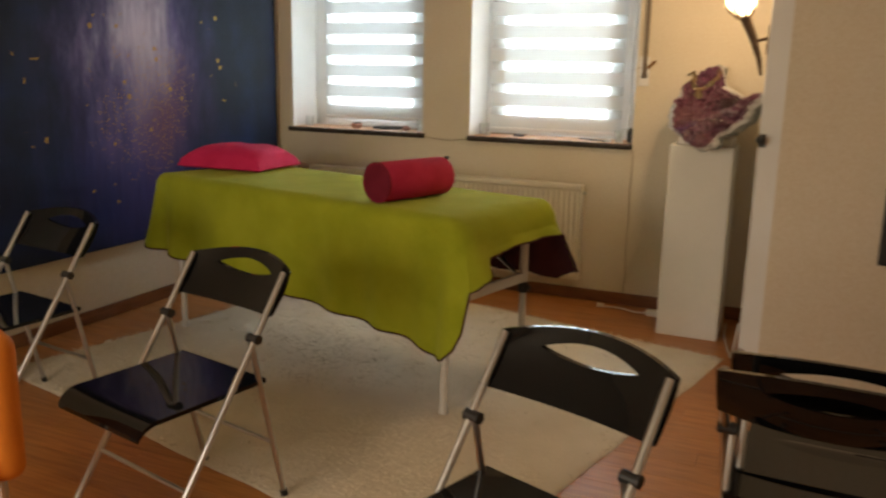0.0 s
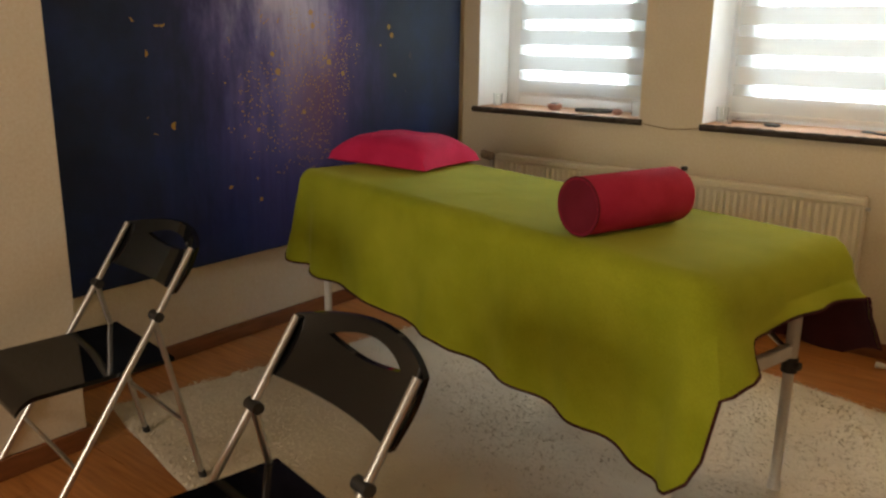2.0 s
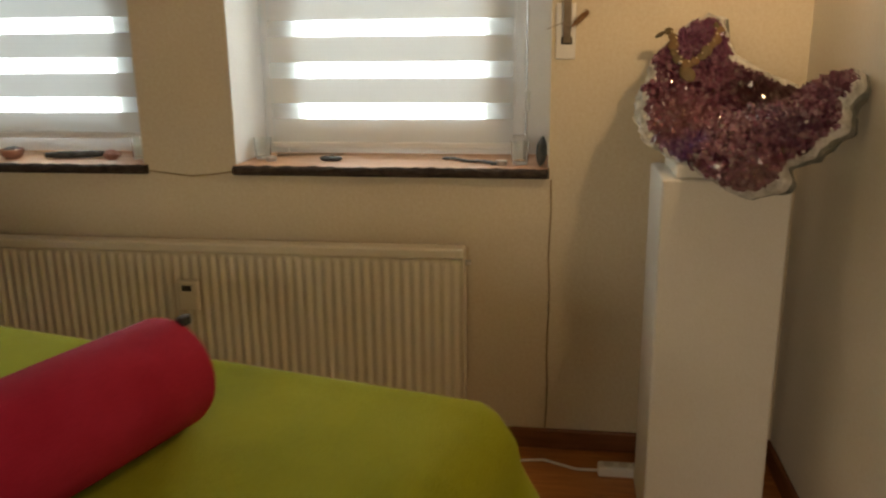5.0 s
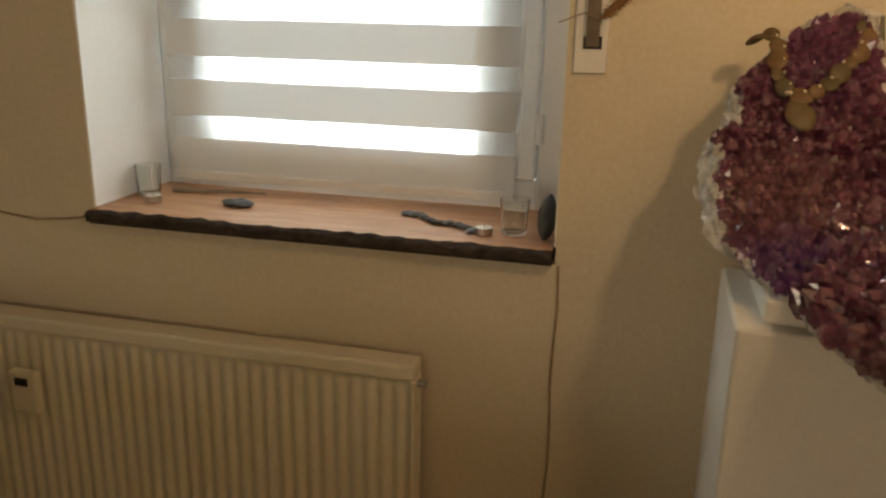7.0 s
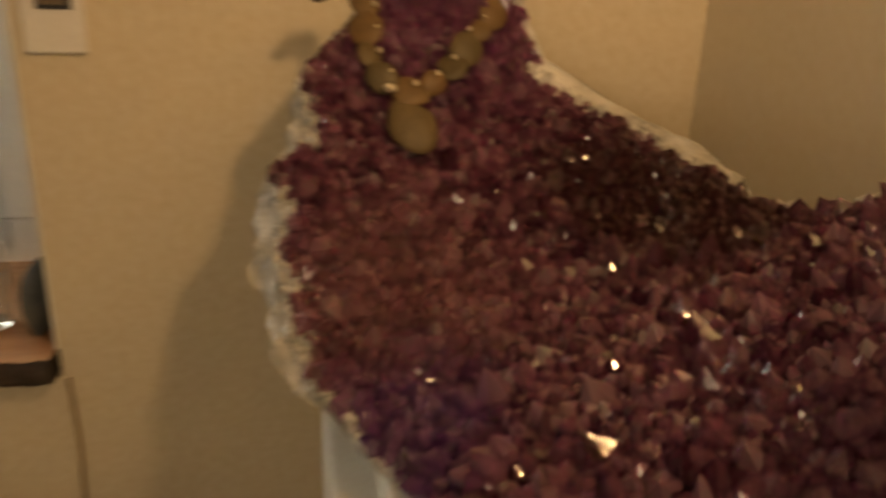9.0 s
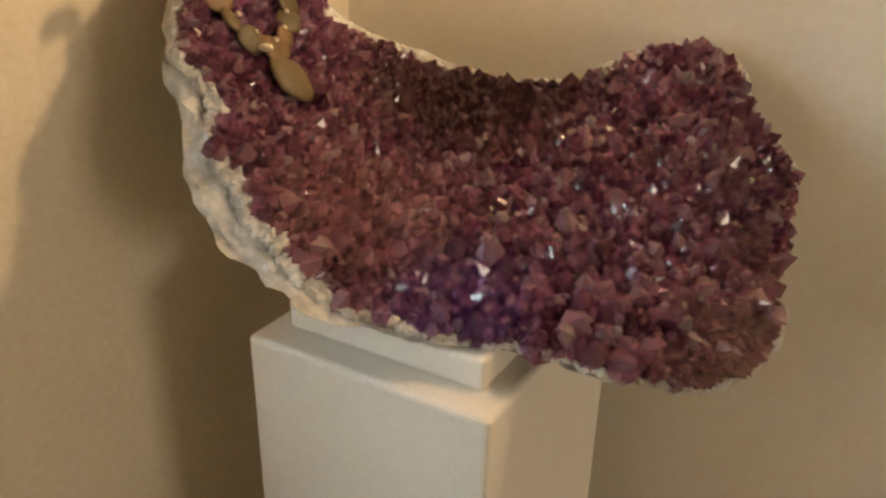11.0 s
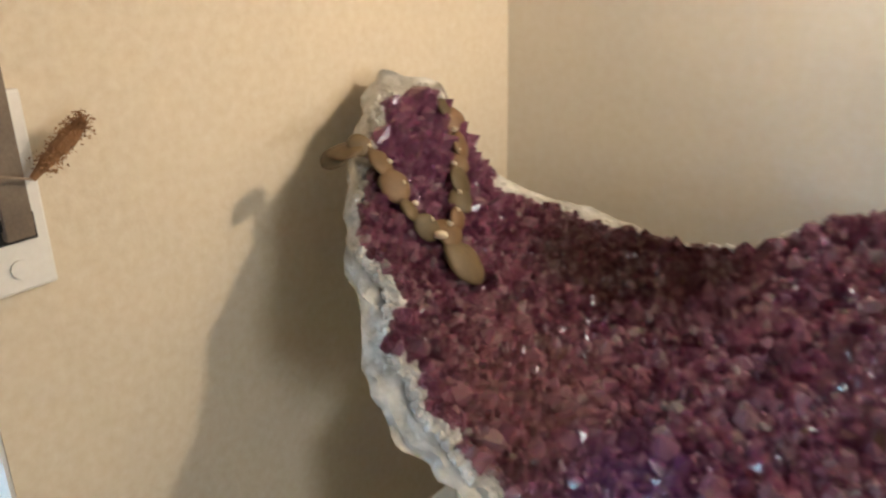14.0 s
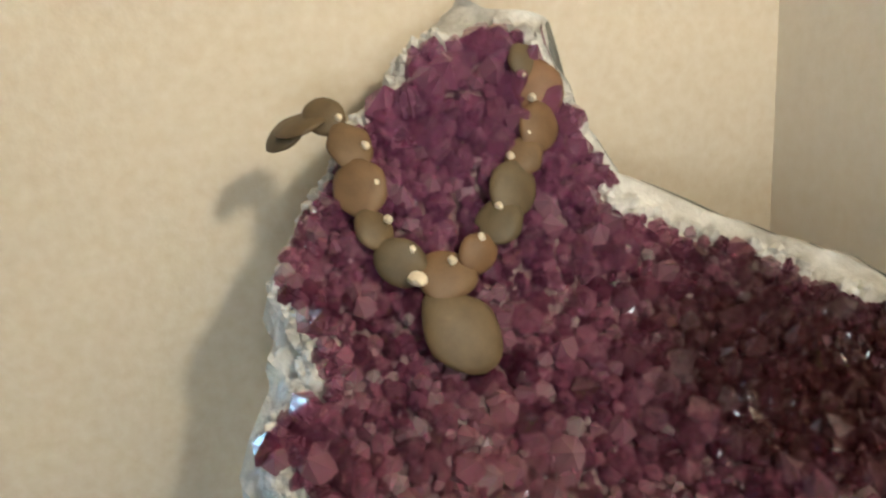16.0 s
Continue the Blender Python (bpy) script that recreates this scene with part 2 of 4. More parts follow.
def amethyst_material():
    """Purple crystals: each a shade of its own, with pink and violet zones as the stone has grown; smoky zones mix own
    brown with painted shade.
    """
    m, nt, p = material("amethyst")
    geo, info = nt.nodes.new("ShaderNodeNewGeometry"), nt.nodes.new("ShaderNodeObjectInfo")
    v = geo.outputs["Position"]
    add = nt.nodes.new("ShaderNodeMath")
    add.operation = "ADD"
    nt.links.new(geo.outputs["Random Per Island"], add.inputs[0])
    nt.links.new(info.outputs["Random"], add.inputs[1])
    frac = nt.nodes.new("ShaderNodeMath")
    frac.operation = "FRACT"
    nt.links.new(add.outputs[0], frac.inputs[0])
    c = ramp(nt, frac.outputs[0], [(0.0, (0.17, 0.04, 0.085)), (0.35, (0.43, 0.145, 0.25)), (0.7, (0.61, 0.26, 0.38)), (0.93, (0.79, 0.46, 0.55)), (1.0, (0.93, 0.76, 0.78))])
    cloud = noise_tex(nt, v, 26, 4)

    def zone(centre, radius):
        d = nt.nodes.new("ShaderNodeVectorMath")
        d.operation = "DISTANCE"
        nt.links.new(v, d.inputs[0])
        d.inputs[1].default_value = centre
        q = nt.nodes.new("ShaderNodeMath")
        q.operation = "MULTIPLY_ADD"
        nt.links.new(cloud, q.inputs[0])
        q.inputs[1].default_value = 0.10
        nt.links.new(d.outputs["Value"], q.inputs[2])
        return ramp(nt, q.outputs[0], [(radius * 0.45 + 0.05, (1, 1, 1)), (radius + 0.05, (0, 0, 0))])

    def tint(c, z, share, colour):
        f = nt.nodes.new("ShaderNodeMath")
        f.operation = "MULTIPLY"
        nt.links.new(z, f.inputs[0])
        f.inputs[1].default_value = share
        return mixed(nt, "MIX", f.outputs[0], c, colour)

    # the two brown saddle zones: smoky crystal, darkened further for the shade there
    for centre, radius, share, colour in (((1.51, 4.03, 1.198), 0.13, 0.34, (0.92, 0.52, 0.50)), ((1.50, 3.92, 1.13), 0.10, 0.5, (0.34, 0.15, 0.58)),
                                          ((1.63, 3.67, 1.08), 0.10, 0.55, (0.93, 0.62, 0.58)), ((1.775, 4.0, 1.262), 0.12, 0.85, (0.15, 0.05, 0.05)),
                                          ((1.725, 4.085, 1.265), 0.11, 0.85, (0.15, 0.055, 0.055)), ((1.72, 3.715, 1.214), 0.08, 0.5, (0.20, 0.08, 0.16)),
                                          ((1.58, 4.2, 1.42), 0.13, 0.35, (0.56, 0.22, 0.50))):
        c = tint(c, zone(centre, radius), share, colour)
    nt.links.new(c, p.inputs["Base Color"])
    p.inputs["Roughness"].default_value, p.inputs["IOR"].default_value = 0.07, 1.54
    p.inputs["Transmission Weight"].default_value = 0.75
    p.inputs["Subsurface Weight"].default_value = 0.35
    p.inputs["Subsurface Radius"].default_value = (0.014, 0.007, 0.012)
    bump(nt, p, noise_tex(nt, v, 130, 3), 0.10, 0.002)
    return m


M_AMETHYST = amethyst_material()
M_MATRIX = simple("amethyst_base", (0.04, 0.012, 0.02), (0.14, 0.05, 0.075), 0.35, scale=40, grain=160, relief=0.6, depth=0.004)
M_QUARTZ = simple("white_quartz_rind", (0.34, 0.33, 0.30), (0.72, 0.71, 0.68), 0.28, scale=30, grain=95, relief=0.8, depth=0.006)
M_ROCK = simple("grey_green_rock", (0.09, 0.105, 0.105), (0.27, 0.26, 0.22), 0.85, scale=24, grain=120, relief=0.9, depth=0.008)


def bead_material():
    """Beach pebbles, each of its own olive, brown or rusty tone."""
    m, nt, p = material("brown_pebble")
    info = nt.nodes.new("ShaderNodeObjectInfo")
    v = coords(nt)
    c = ramp(nt, info.outputs["Random"], [(0.0, (0.075, 0.056, 0.025)), (0.45, (0.11, 0.072, 0.030)), (0.8, (0.15, 0.080, 0.032)), (1.0, (0.18, 0.090, 0.038))])
    c = mixed(nt, "OVERLAY", 0.45, c, noise_tex(nt, v, 90, 5))
    nt.links.new(c, p.inputs["Base Color"])
    p.inputs["Roughness"].default_value = 0.55
    bump(nt, p, noise_tex(nt, v, 260, 4), 0.25, 0.001)
    return m


M_BEAD = bead_material()
M_STRING = simple("cream_thread", (0.60, 0.52, 0.38), (0.70, 0.62, 0.48), 0.9, relief=0.2)

# ---- building helpers ----


def part(name, bm, mat, parent=None, label="", smooth=False):
    me = bpy.data.meshes.new(name)
    bm.to_mesh(me)
    bm.free()
    me.materials.append(mat)
    if smooth:
        me.polygons.foreach_set("use_smooth", [True] * len(me.polygons))
        me.set_sharp_from_angle(angle=radians(40))
    ob = new(name, me)
    if parent:
        ob.parent = parent
    if label:
        ob["label"] = label
    return ob


def thing(name, m, label, category, group="", kind=""):
    ob = new(name)
    ob.empty_display_size = 0.05
    ob.matrix_world = m
    return tagged(ob, label, category, group, kind)


def box(x0, x1, y0, y1, z0, z1, bevel=0.0, seg=2, bm=None):
    own = bmesh.new()
    bmesh.ops.create_cube(own, size=1)
    bmesh.ops.scale(own, vec=(x1 - x0, y1 - y0, z1 - z0), verts=own.verts)
    bmesh.ops.translate(own, vec=((x0 + x1) / 2, (y0 + y1) / 2, (z0 + z1) / 2), verts=own.verts)
    if bevel:
        bmesh.ops.bevel(own, geom=own.edges[:], offset=bevel, segments=seg, affect="EDGES", profile=0.5)
    if bm is None:
        return own
    return merge(bm, own)


def merge(bm, other):
    me = bpy.data.meshes.new("tmp")
    other.to_mesh(me)
    other.free()
    bm.from_mesh(me)
    bpy.data.meshes.remove(me)
    return bm


def tube(points, radius, sides=10, bm=None, closed=False):
    """A round tube along points; radius is one number or one for each point."""
    bm = bm or bmesh.new()
    pts = [Vector(p) for p in points]
    rad = radius if isinstance(radius, (list, tuple)) else [radius] * len(pts)
    rings, side = [], None
    for i, p in enumerate(pts):
        a, b = pts[max(i - 1, 0)], pts[min(i + 1, len(pts) - 1)]
        way = (b - a).normalized()
        if side is None:
            side = way.orthogonal().normalized()
        side = (side - way * side.dot(way)).normalized()
        up = way.cross(side)
        rings.append([bm.verts.new(p + (side * math.cos(t) + up * math.sin(t)) * rad[i]) for t in [2 * math.pi * k / sides for k in range(sides)]])
    for r, s in zip(rings, rings[1:]):
        for k in range(sides):
            bm.faces.new((r[k], r[(k + 1) % sides], s[(k + 1) % sides], s[k]))
    bm.faces.new(rings[0][::-1])
    bm.faces.new(rings[-1])
    return bm


def lathe(profile, sides=24, bm=None):
    """A turned body from (radius, z) pairs round the z axis."""
    bm = bm or bmesh.new()
    rings = [[bm.verts.new((r * math.cos(2 * math.pi * k / sides), r * math.sin(2 * math.pi * k / sides), z)) for k in range(sides)] for r, z in profile]
    for r, s in zip(rings, rings[1:]):
        for k in range(sides):
            bm.faces.new((r[k], r[(k + 1) % sides], s[(k + 1) % sides], s[k]))
    bm.faces.new(rings[0][::-1])
    bm.faces.new(rings[-1])
    bmesh.ops.recalc_face_normals(bm, faces=bm.faces)
    return bm


def sheet(fn, nu, nv, bm=None, wrap=False):
    """A grid surface from fn(i, j)."""
    bm = bm or bmesh.new()
    g = [[bm.verts.new(fn(i, j)) for j in range(nv)] for i in range(nu)]
    for i in range(nu - (0 if wrap else 1)):
        for j in range(nv - 1):
            bm.faces.new((g[i][j], g[(i + 1) % nu][j], g[(i + 1) % nu][j + 1], g[i][j + 1]))
    return bm


def pebble(rx, ry, rz, seed, rough=0.12, sub=3):
    bm = bmesh.new()
    bmesh.ops.create_icosphere(bm, subdivisions=sub, radius=1)
    for v in bm.verts:
        k = 1 + rough * noise.noise(v.co * 1.4 + Vector((seed * 3.1, seed, 0)))
        v.co = Vector((v.co.x * rx, v.co.y * ry, v.co.z * rz)) * k
    return bm


def wall_with_holes(x0, x1, y0, y1, z0, z1, holes):
    """A wall along x with rectangular openings (x0, x1, z0, z1) right through it."""
    bm = bmesh.new()
    xs = sorted({x0, x1, *[h[0] for h in holes], *[h[1] for h in holes]})
    for a, b in zip(xs, xs[1:]):
        cut = [h for h in holes if h[0] <= a and h[1] >= b]
        zs = [z0] + [z for h in cut for z in (h[2], h[3])] + [z1]
        for k in range(0, len(zs), 2):
            box(a, b, y0, y1, zs[k], zs[k + 1], bm=bm)
    bmesh.ops.remove_doubles(bm, verts=bm.verts, dist=1e-5)
    return bm


# ---- the shell ----
WY, LX, RX, PX, TOP = 4.345, -1.45, 1.92, -1.01, 2.62
OPEN = [(-1.31, -0.265, 0.972, 2.12), (0.07, 1.145, 0.972, 2.12)]


def structure(name, bm, mat, label="", category=""):
    return tagged(part(name, bm, mat), label, category, kind="structure")


structure("wall_north", wall_with_holes(LX - 0.2, RX + 0.16, WY, WY + 0.42, 0, TOP, OPEN), M_WALL, "cream painted plaster wall with two window openings", "wall")
structure("wall_west", box(LX - 0.2, LX, 1.6, WY, 0, TOP), M_WALL, "cream painted wall behind the large painting", "wall")
structure("wall_west_near", box(PX - 0.6, PX, -2.3, 1.612, 0, TOP, 0.006), M_WALL, "cream wall projecting beside the folding chairs", "wall")
structure("wall_niche", box(RX, RX + 0.09, 3.41, WY + 0.05, 0, TOP, 0.008, 3), M_NICHE, "pale niche wall carrying the torch lamp", "wall")
structure("wall_return", box(RX + 0.09, 3.4, 3.36, 3.52, 0, TOP), M_WALL, "beige wall beyond the niche", "wall")
structure("wall_east", box(3.4, 3.55, -2.3, 3.52, 0, TOP), M_WALL, "cream plaster wall closing the room", "wall")
structure("wall_south", wall_with_holes(-1.7, 3.55, -2.5, -2.3, 0, TOP, [(-0.7, 0.9, 0.9, 2.1)]), M_WALL, "cream plaster wall behind the walk", "wall")
structure("ceiling", box(-1.7, 3.55, -2.5, WY + 0.3, TOP, TOP + 0.12), M_CEIL, "unseen beige ceiling, kept dark to limit bounced light", "ceiling")
structure("corner_trim", box(RX - 0.006, RX + 0.10, 3.385, 3.408, 0, TOP, 0.008, 3), M_WHITE, "white painted edge strip of the niche wall", "trim")
structure("subfloor", box(-1.75, 3.55, -2.5, WY + 0.3, -0.16, -0.016), M_SUBFLOOR, "dark base under the parquet", "floor")


def skirting(name, x0, x1, y0, y1):
    ob = structure(name, box(x0, x1, y0, y1, 0, 0.075, 0.006), M_SKIRT, "reddish brown wooden baseboard", "baseboard")
    return ob


skirting("baseboard_north", LX + 0.018, RX - 0.018, WY - 0.018, WY)
skirting("baseboard_west", LX, LX + 0.018, 1.63, WY)
skirting("baseboard_west_near", PX, PX + 0.018, -2.28, 1.63)
skirting("baseboard_pillar_end", PX - 0.42, PX, 1.612, 1.63)
skirting("baseboard_niche", RX - 0.018, RX, 3.412, WY)

# ---- windows ----


def reveal(name, x0, x1):
    r = thing(name, pose(0, 0, 0), "white painted reveal lining of the window", "window reveal", kind="structure")
    part("side_lining", box(x0, x0 + 0.004, WY + 0.002, WY + 0.314, 1.008, 2.116), M_WHITE, r)
    part("side_lining", box(x1 - 0.004, x1, WY + 0.002, WY + 0.314, 1.008, 2.116), M_WHITE, r)
    part("top_lining", box(x0, x1, WY + 0.002, WY + 0.314, 2.116, 2.12), M_WHITE, r)


def window(name, x0, x1, label):
    w = thing(name, pose((x0 + x1) / 2, 0, 0), label, "window", kind="structure")
    wide = 0.088
    h, fy = (x1 - x0) / 2, WY + 0.315
    for nm, a in (("window_frame", (-h, -h + 0.09, 1.0, 2.12)), ("window_frame", (h - 0.09, h, 1.0, 2.12)), ("window_frame", (-h + 0.09, h - 0.09, 1.0, 1.075)), ("window_frame", (-h + 0.09, h - 0.09, 2.05, 2.12))):
        part(nm, box(a[0], a[1], fy, fy + 0.07, a[2], a[3], 0.006), M_FRAME, w, "white plastic window frame")
    for nm, a in (("sash", (-h + 0.092, -h + 0.15, 1.077, 2.048)), ("sash", (h - 0.15 - wide, h - 0.092, 1.077, 2.048)), ("sash", (-h + 0.15, h - 0.15 - wide, 1.077, 1.13)), ("sash", (-h + 0.15, h - 0.15 - wide, 1.99, 2.048))):
        part(nm, box(a[0], a[1], fy - 0.012, fy + 0.05, a[2], a[3], 0.006), M_FRAME, w)
    pane = part("pane", box(-h + 0.15, h - 0.15 - wide, fy + 0.02, fy + 0.026, 1.13, 1.99), M_GLASS, w)
    pane.visible_shadow = False
    for z in (1.2, 1.92):
        part("hinge", tube([(h - 0.085, fy - 0.012, z - 0.035), (h - 0.085, fy - 0.012, z + 0.035)], 0.009), M_FRAME, w)
    return w


def blind(x0, x1, z_bottom, low, label):
    """A day and night blind: bands and sheer strips by turns, a bottom bar and a bead chain."""
    b = thing("roller_blind", pose((x0 + x1) / 2, WY + 0.275, 0), label, "blind", "blinds at the windows")
    h, z, k = (x1 - x0) / 2, z_bottom, 0
    part("bottom_bar", box(-h, h, -0.012, 0.006, z - 0.022, z, 0.004), M_FRAME, b)
    seq = [low] + [0.057, 0.09] * 9
    for step in seq:
        z1 = min(z + step, 2.08)
        if z1 - z < 0.004:
            break

        def fn(i, j, z=z, z1=z1, k=k):
            return Vector((-h + 2 * h * i / 24, 0.003 * math.sin(i * 0.7 + z * 9) + (0.004 if k % 2 else 0), z + (z1 - z) * j / 2))

        bm = sheet(fn, 25, 3)
        part("sheer_strip" if k % 2 else "fabric_band", bm, M_SHEER if k % 2 else M_BAND, b)
        z, k = z1, k + 1
    part("cassette", box(-h - 0.01, h + 0.01, -0.035, 0.02, 2.03, 2.10, 0.01), M_FRAME, b)
    part("chain", tube([(h + 0.012, -0.012, 2.04), (h + 0.012, -0.014, 1.6), (h + 0.012, -0.012, z_bottom + 0.12)], 0.0022, 6), M_FRAME, b)
    return b


def live_edge_sill(name, x0, x1, seed, label):
    w = thing(name, pose((x0 + x1) / 2, WY, 0.962), label, "window sill", kind="structure")
    h = (x1 - x0) / 2

    def edge(x):
        return 0.008 * noise.noise(Vector((x * 5, seed, 0))) + 0.004 * noise.noise(Vector((x * 22, seed, 3)))

    def board(i, j):
        x = -h + 2 * h * i / 60
        prof = [(0.31, 0.014), (0.31, 0.045), (-0.022, 0.045)]
        y, z = prof[j]
        return Vector((x, y + (edge(x) if y < 0 else 0), z))

    bm = sheet(board, 61, 3)
    part("sill_board", bm, M_SILLTOP, w, "reddish wooden board")

    def bark(i, j):
        x, a = -h + 2 * h * i / 120, j / 6
        y = -0.022 - 0.014 * math.sin(a * math.pi) ** 0.6 + edge(x)
        z = 0.046 - 0.031 * a
        n = 0.007 * noise.noise(Vector((x * 30, a * 4, seed)))
        return Vector((x, y + n, z + 0.4 * n))

    bm = sheet(bark, 121, 7)
    bm.verts.ensure_lookup_table()
    for x in (0, 120):
        bm.faces.new([bm.verts[x * 7 + j] for j in range(7)] if x else [bm.verts[j] for j in range(6, -1, -1)])
    box(-h, h, -0.022, 0.31, 0.0125, 0.0155, bm=bm)
    box(-h, -h + 0.003, -0.02, 0.0, 0.0155, 0.043, bm=bm)
    box(h - 0.003, h, -0.02, 0.0, 0.0155, 0.043, bm=bm)
    part("bark_edge", bm, M_BARK, w, "dark rough bark edge", smooth=True)
    return w


reveal("window_reveal_1", *OPEN[0][:2])
reveal("window_reveal_2", *OPEN[1][:2])
window("window_1", *OPEN[0][:2], "white plastic window behind a striped blind")
window("window_2", *OPEN[1][:2], "white plastic window behind a striped blind")
blind(-1.20, -0.36, 1.085, 0.075, "white striped day-night blind, lowered over the window")
blind(0.115, 1.01, 1.052, 0.085, "white striped day-night blind, lowered over the window")
live_edge_sill("window_sill_1", -1.33, -0.25, 1.3, "live-edge wooden sill with dark bark front")
live_edge_sill("window_sill_2", 0.07, 1.14, 4.7, "live-edge wooden sill with dark bark front")

# ---- painting ----
pw, ph = 2.58, 2.0
pic = thing("painting", pose(LX, 3.0, 0.41), "large unframed dark blue abstract painting with violet glow", "painting")
part("canvas", box(0.004, 0.042, -pw / 2, pw / 2, 0, ph, 0.003), M_PAINTING, pic)
part("stretcher", box(0.0, 0.004, -pw / 2 + 0.03, pw / 2 - 0.03, 0.03, ph - 0.03), M_DRIFT, pic)

# ---- radiator ----


def radiator():
    r = thing("radiator", pose(-0.12, WY, 0.14), "cream enamel panel radiator with vertical flutes", "radiator")
    h, top = 0.99, 0.60
    n = 58

    def fn(i, j):
        k = i % 6
        x = -h + 2 * h * i / (n * 6)
        y = -0.083 + (0.0, 0.0, 0.0025, 0.005, 0.005, 0.0025)[k]
        zz = (0.0, 0.02, top - 0.05, top - 0.03)[j]
        if j in (0, 3):
            y = -0.078
        return Vector((x, y, zz))

    part("front_panel", sheet(fn, n * 6 + 1, 4), M_RADIATOR, r)
    part("body", box(-h, h, -0.066, -0.028, 0.0, top - 0.03, 0.006), M_RADIATOR, r)
    part("top_cover", box(-h - 0.004, h + 0.004, -0.09, -0.022, top - 0.03, top + 0.008, 0.009, 3), M_RADIATOR, r)
    for s in (-1, 1):
        part("end_plate", box(s * h - 0.004, s * h + 0.004, -0.088, -0.024, 0.0, top - 0.03, 0.003), M_RADIATOR, r)
        part("bracket", box(s * 0.7 - 0.02, s * 0.7 + 0.02, -0.028, 0.0, 0.1, 0.5), M_RADIATOR, r)
    part("vent_plug", tube([(h + 0.002, -0.055, top - 0.045), (h + 0.022, -0.055, top - 0.045)], 0.009, 12), M_STEEL, r, "small steel vent plug")
    m = part("meter", box(-0.015, 0.06, -0.112, -0.084, 0.365, 0.475, 0.008, 3), M_RADIATOR, r, "cream heat cost meter")
    part("display", box(0.005, 0.04, -0.1145, -0.112, 0.44, 0.46), M_RUBBER, m)
    v = part("valve", tube([(-h - 0.002, -0.055, top - 0.02), (-h - 0.05, -0.055, top - 0.02), (-h - 0.05, -0.055, 0.05)], 0.011, 10), M_STEEL, r)
    part("thermostat_head", tube([(-h - 0.03, -0.06, top - 0.015), (-h - 0.04, -0.07, top - 0.013), (-h - 0.09, -0.09, top), (-h - 0.1, -0.095, top)], [0.018, 0.026, 0.026, 0.018], 14), M_DRIFT, v, "brownish thermostat head")
    return r


radiator()

# ---- rug ----


def rug():
    rg = thing("rug", pose(0.31, 2.69, 0, 0, 0, -12.5), "cream shaggy wool rug lying on the parquet", "rug")
    w, d = 2.62, 2.37

    def fn(i, j):
        x, y = -w / 2 + w * i / 100, -d / 2 + d * j / 90
        e = min(w / 2 - abs(x), d / 2 - abs(y))
        wob = 0.012 * noise.noise(Vector((x * 4, y * 4, 7)))
        z = 0.012 * min(1, e / 0.03 + 0.1) + 0.004 * noise.noise(Vector((x * 9, y * 9, 0)))
        return Vector((x + wob, y - wob, max(z, 0.002)))

    part("backing", sheet(fn, 101, 91), M_RUG, rg, smooth=True)
    rnd = random.Random(5)
    verts, faces = [], []
    for k in range(42000):
        x, y = rnd.uniform(-w / 2, w / 2), rnd.uniform(-d / 2, d / 2)
        a, hgt, wd = rnd.uniform(0, 6.283), rnd.uniform(0.003, 0.009), rnd.uniform(0.002, 0.005)
        dx, dy = math.cos(a) * wd, math.sin(a) * wd
        lx, ly = rnd.uniform(-0.012, 0.012), rnd.uniform(-0.012, 0.012)
        b = len(verts)
        verts += [(x - dx, y - dy, 0.008), (x + dx, y + dy, 0.008), (x + lx + dx * 0.6, y + ly + dy * 0.6, 0.008 + hgt), (x + lx - dx * 0.6, y + ly - dy * 0.6, 0.008 + hgt)]
        faces.append((b, b + 1, b + 2, b + 3))
    me = bpy.data.meshes.new("shag")
    me.from_pydata(verts, [], faces)
    me.materials.append(M_RUG)
    ob = tagged(new("shag", me), kind="stuff")
    ob.parent = rg


rug()

# ---- massage table ----
TABLE = pose(0.035, 2.775, 0, 0, 0, -13.5)
TZ, TL, TW = 0.868, 1.015, 0.355


def massage_table():
    t = thing("massage_table", TABLE, "portable massage table with pale tubular legs", "massage table")
    part("tabletop", box(-TL + 0.075, TL - 0.075, -TW + 0.03, TW - 0.03, TZ - 0.085, TZ - 0.02, 0.03, 4), M_LINING, t)
    for sx in (-1, 1):
        for sy in (-1, 1):
            x, y = sx * 0.905, sy * 0.295
            leg = part("leg", tube([(x, y, 0.045), (x, y, 0.48)], 0.0165, 14), M_TUBE, t)
            part("upper_tube", tube([(x, y, 0.44), (x, y, TZ - 0.07)], 0.0205, 14), M_TUBE, leg)
            part("collar", tube([(x, y, 0.425), (x, y, 0.475)], 0.0245, 14), M_RUBBER, leg, "black plastic collar")
            part("knob", tube([(x, y, 0.45), (x + sx * 0.034, y, 0.45)], 0.013, 10), M_RUBBER, leg, "black plastic knob")
            part("foot", tube([(x, y, 0.016), (x, y, 0.05)], [0.021, 0.019], 14), M_TUBE, leg)
            part("brace", tube([(x, y, 0.48), (sx * 0.42, y, TZ - 0.075)], 0.009, 10), M_STEEL, t)
        part("crossbar", box(sx * 0.905 - 0.012, sx * 0.905 + 0.012, -0.295, 0.295, 0.475, 0.52, 0.004), M_TUBE, t)
    return t


massage_table()


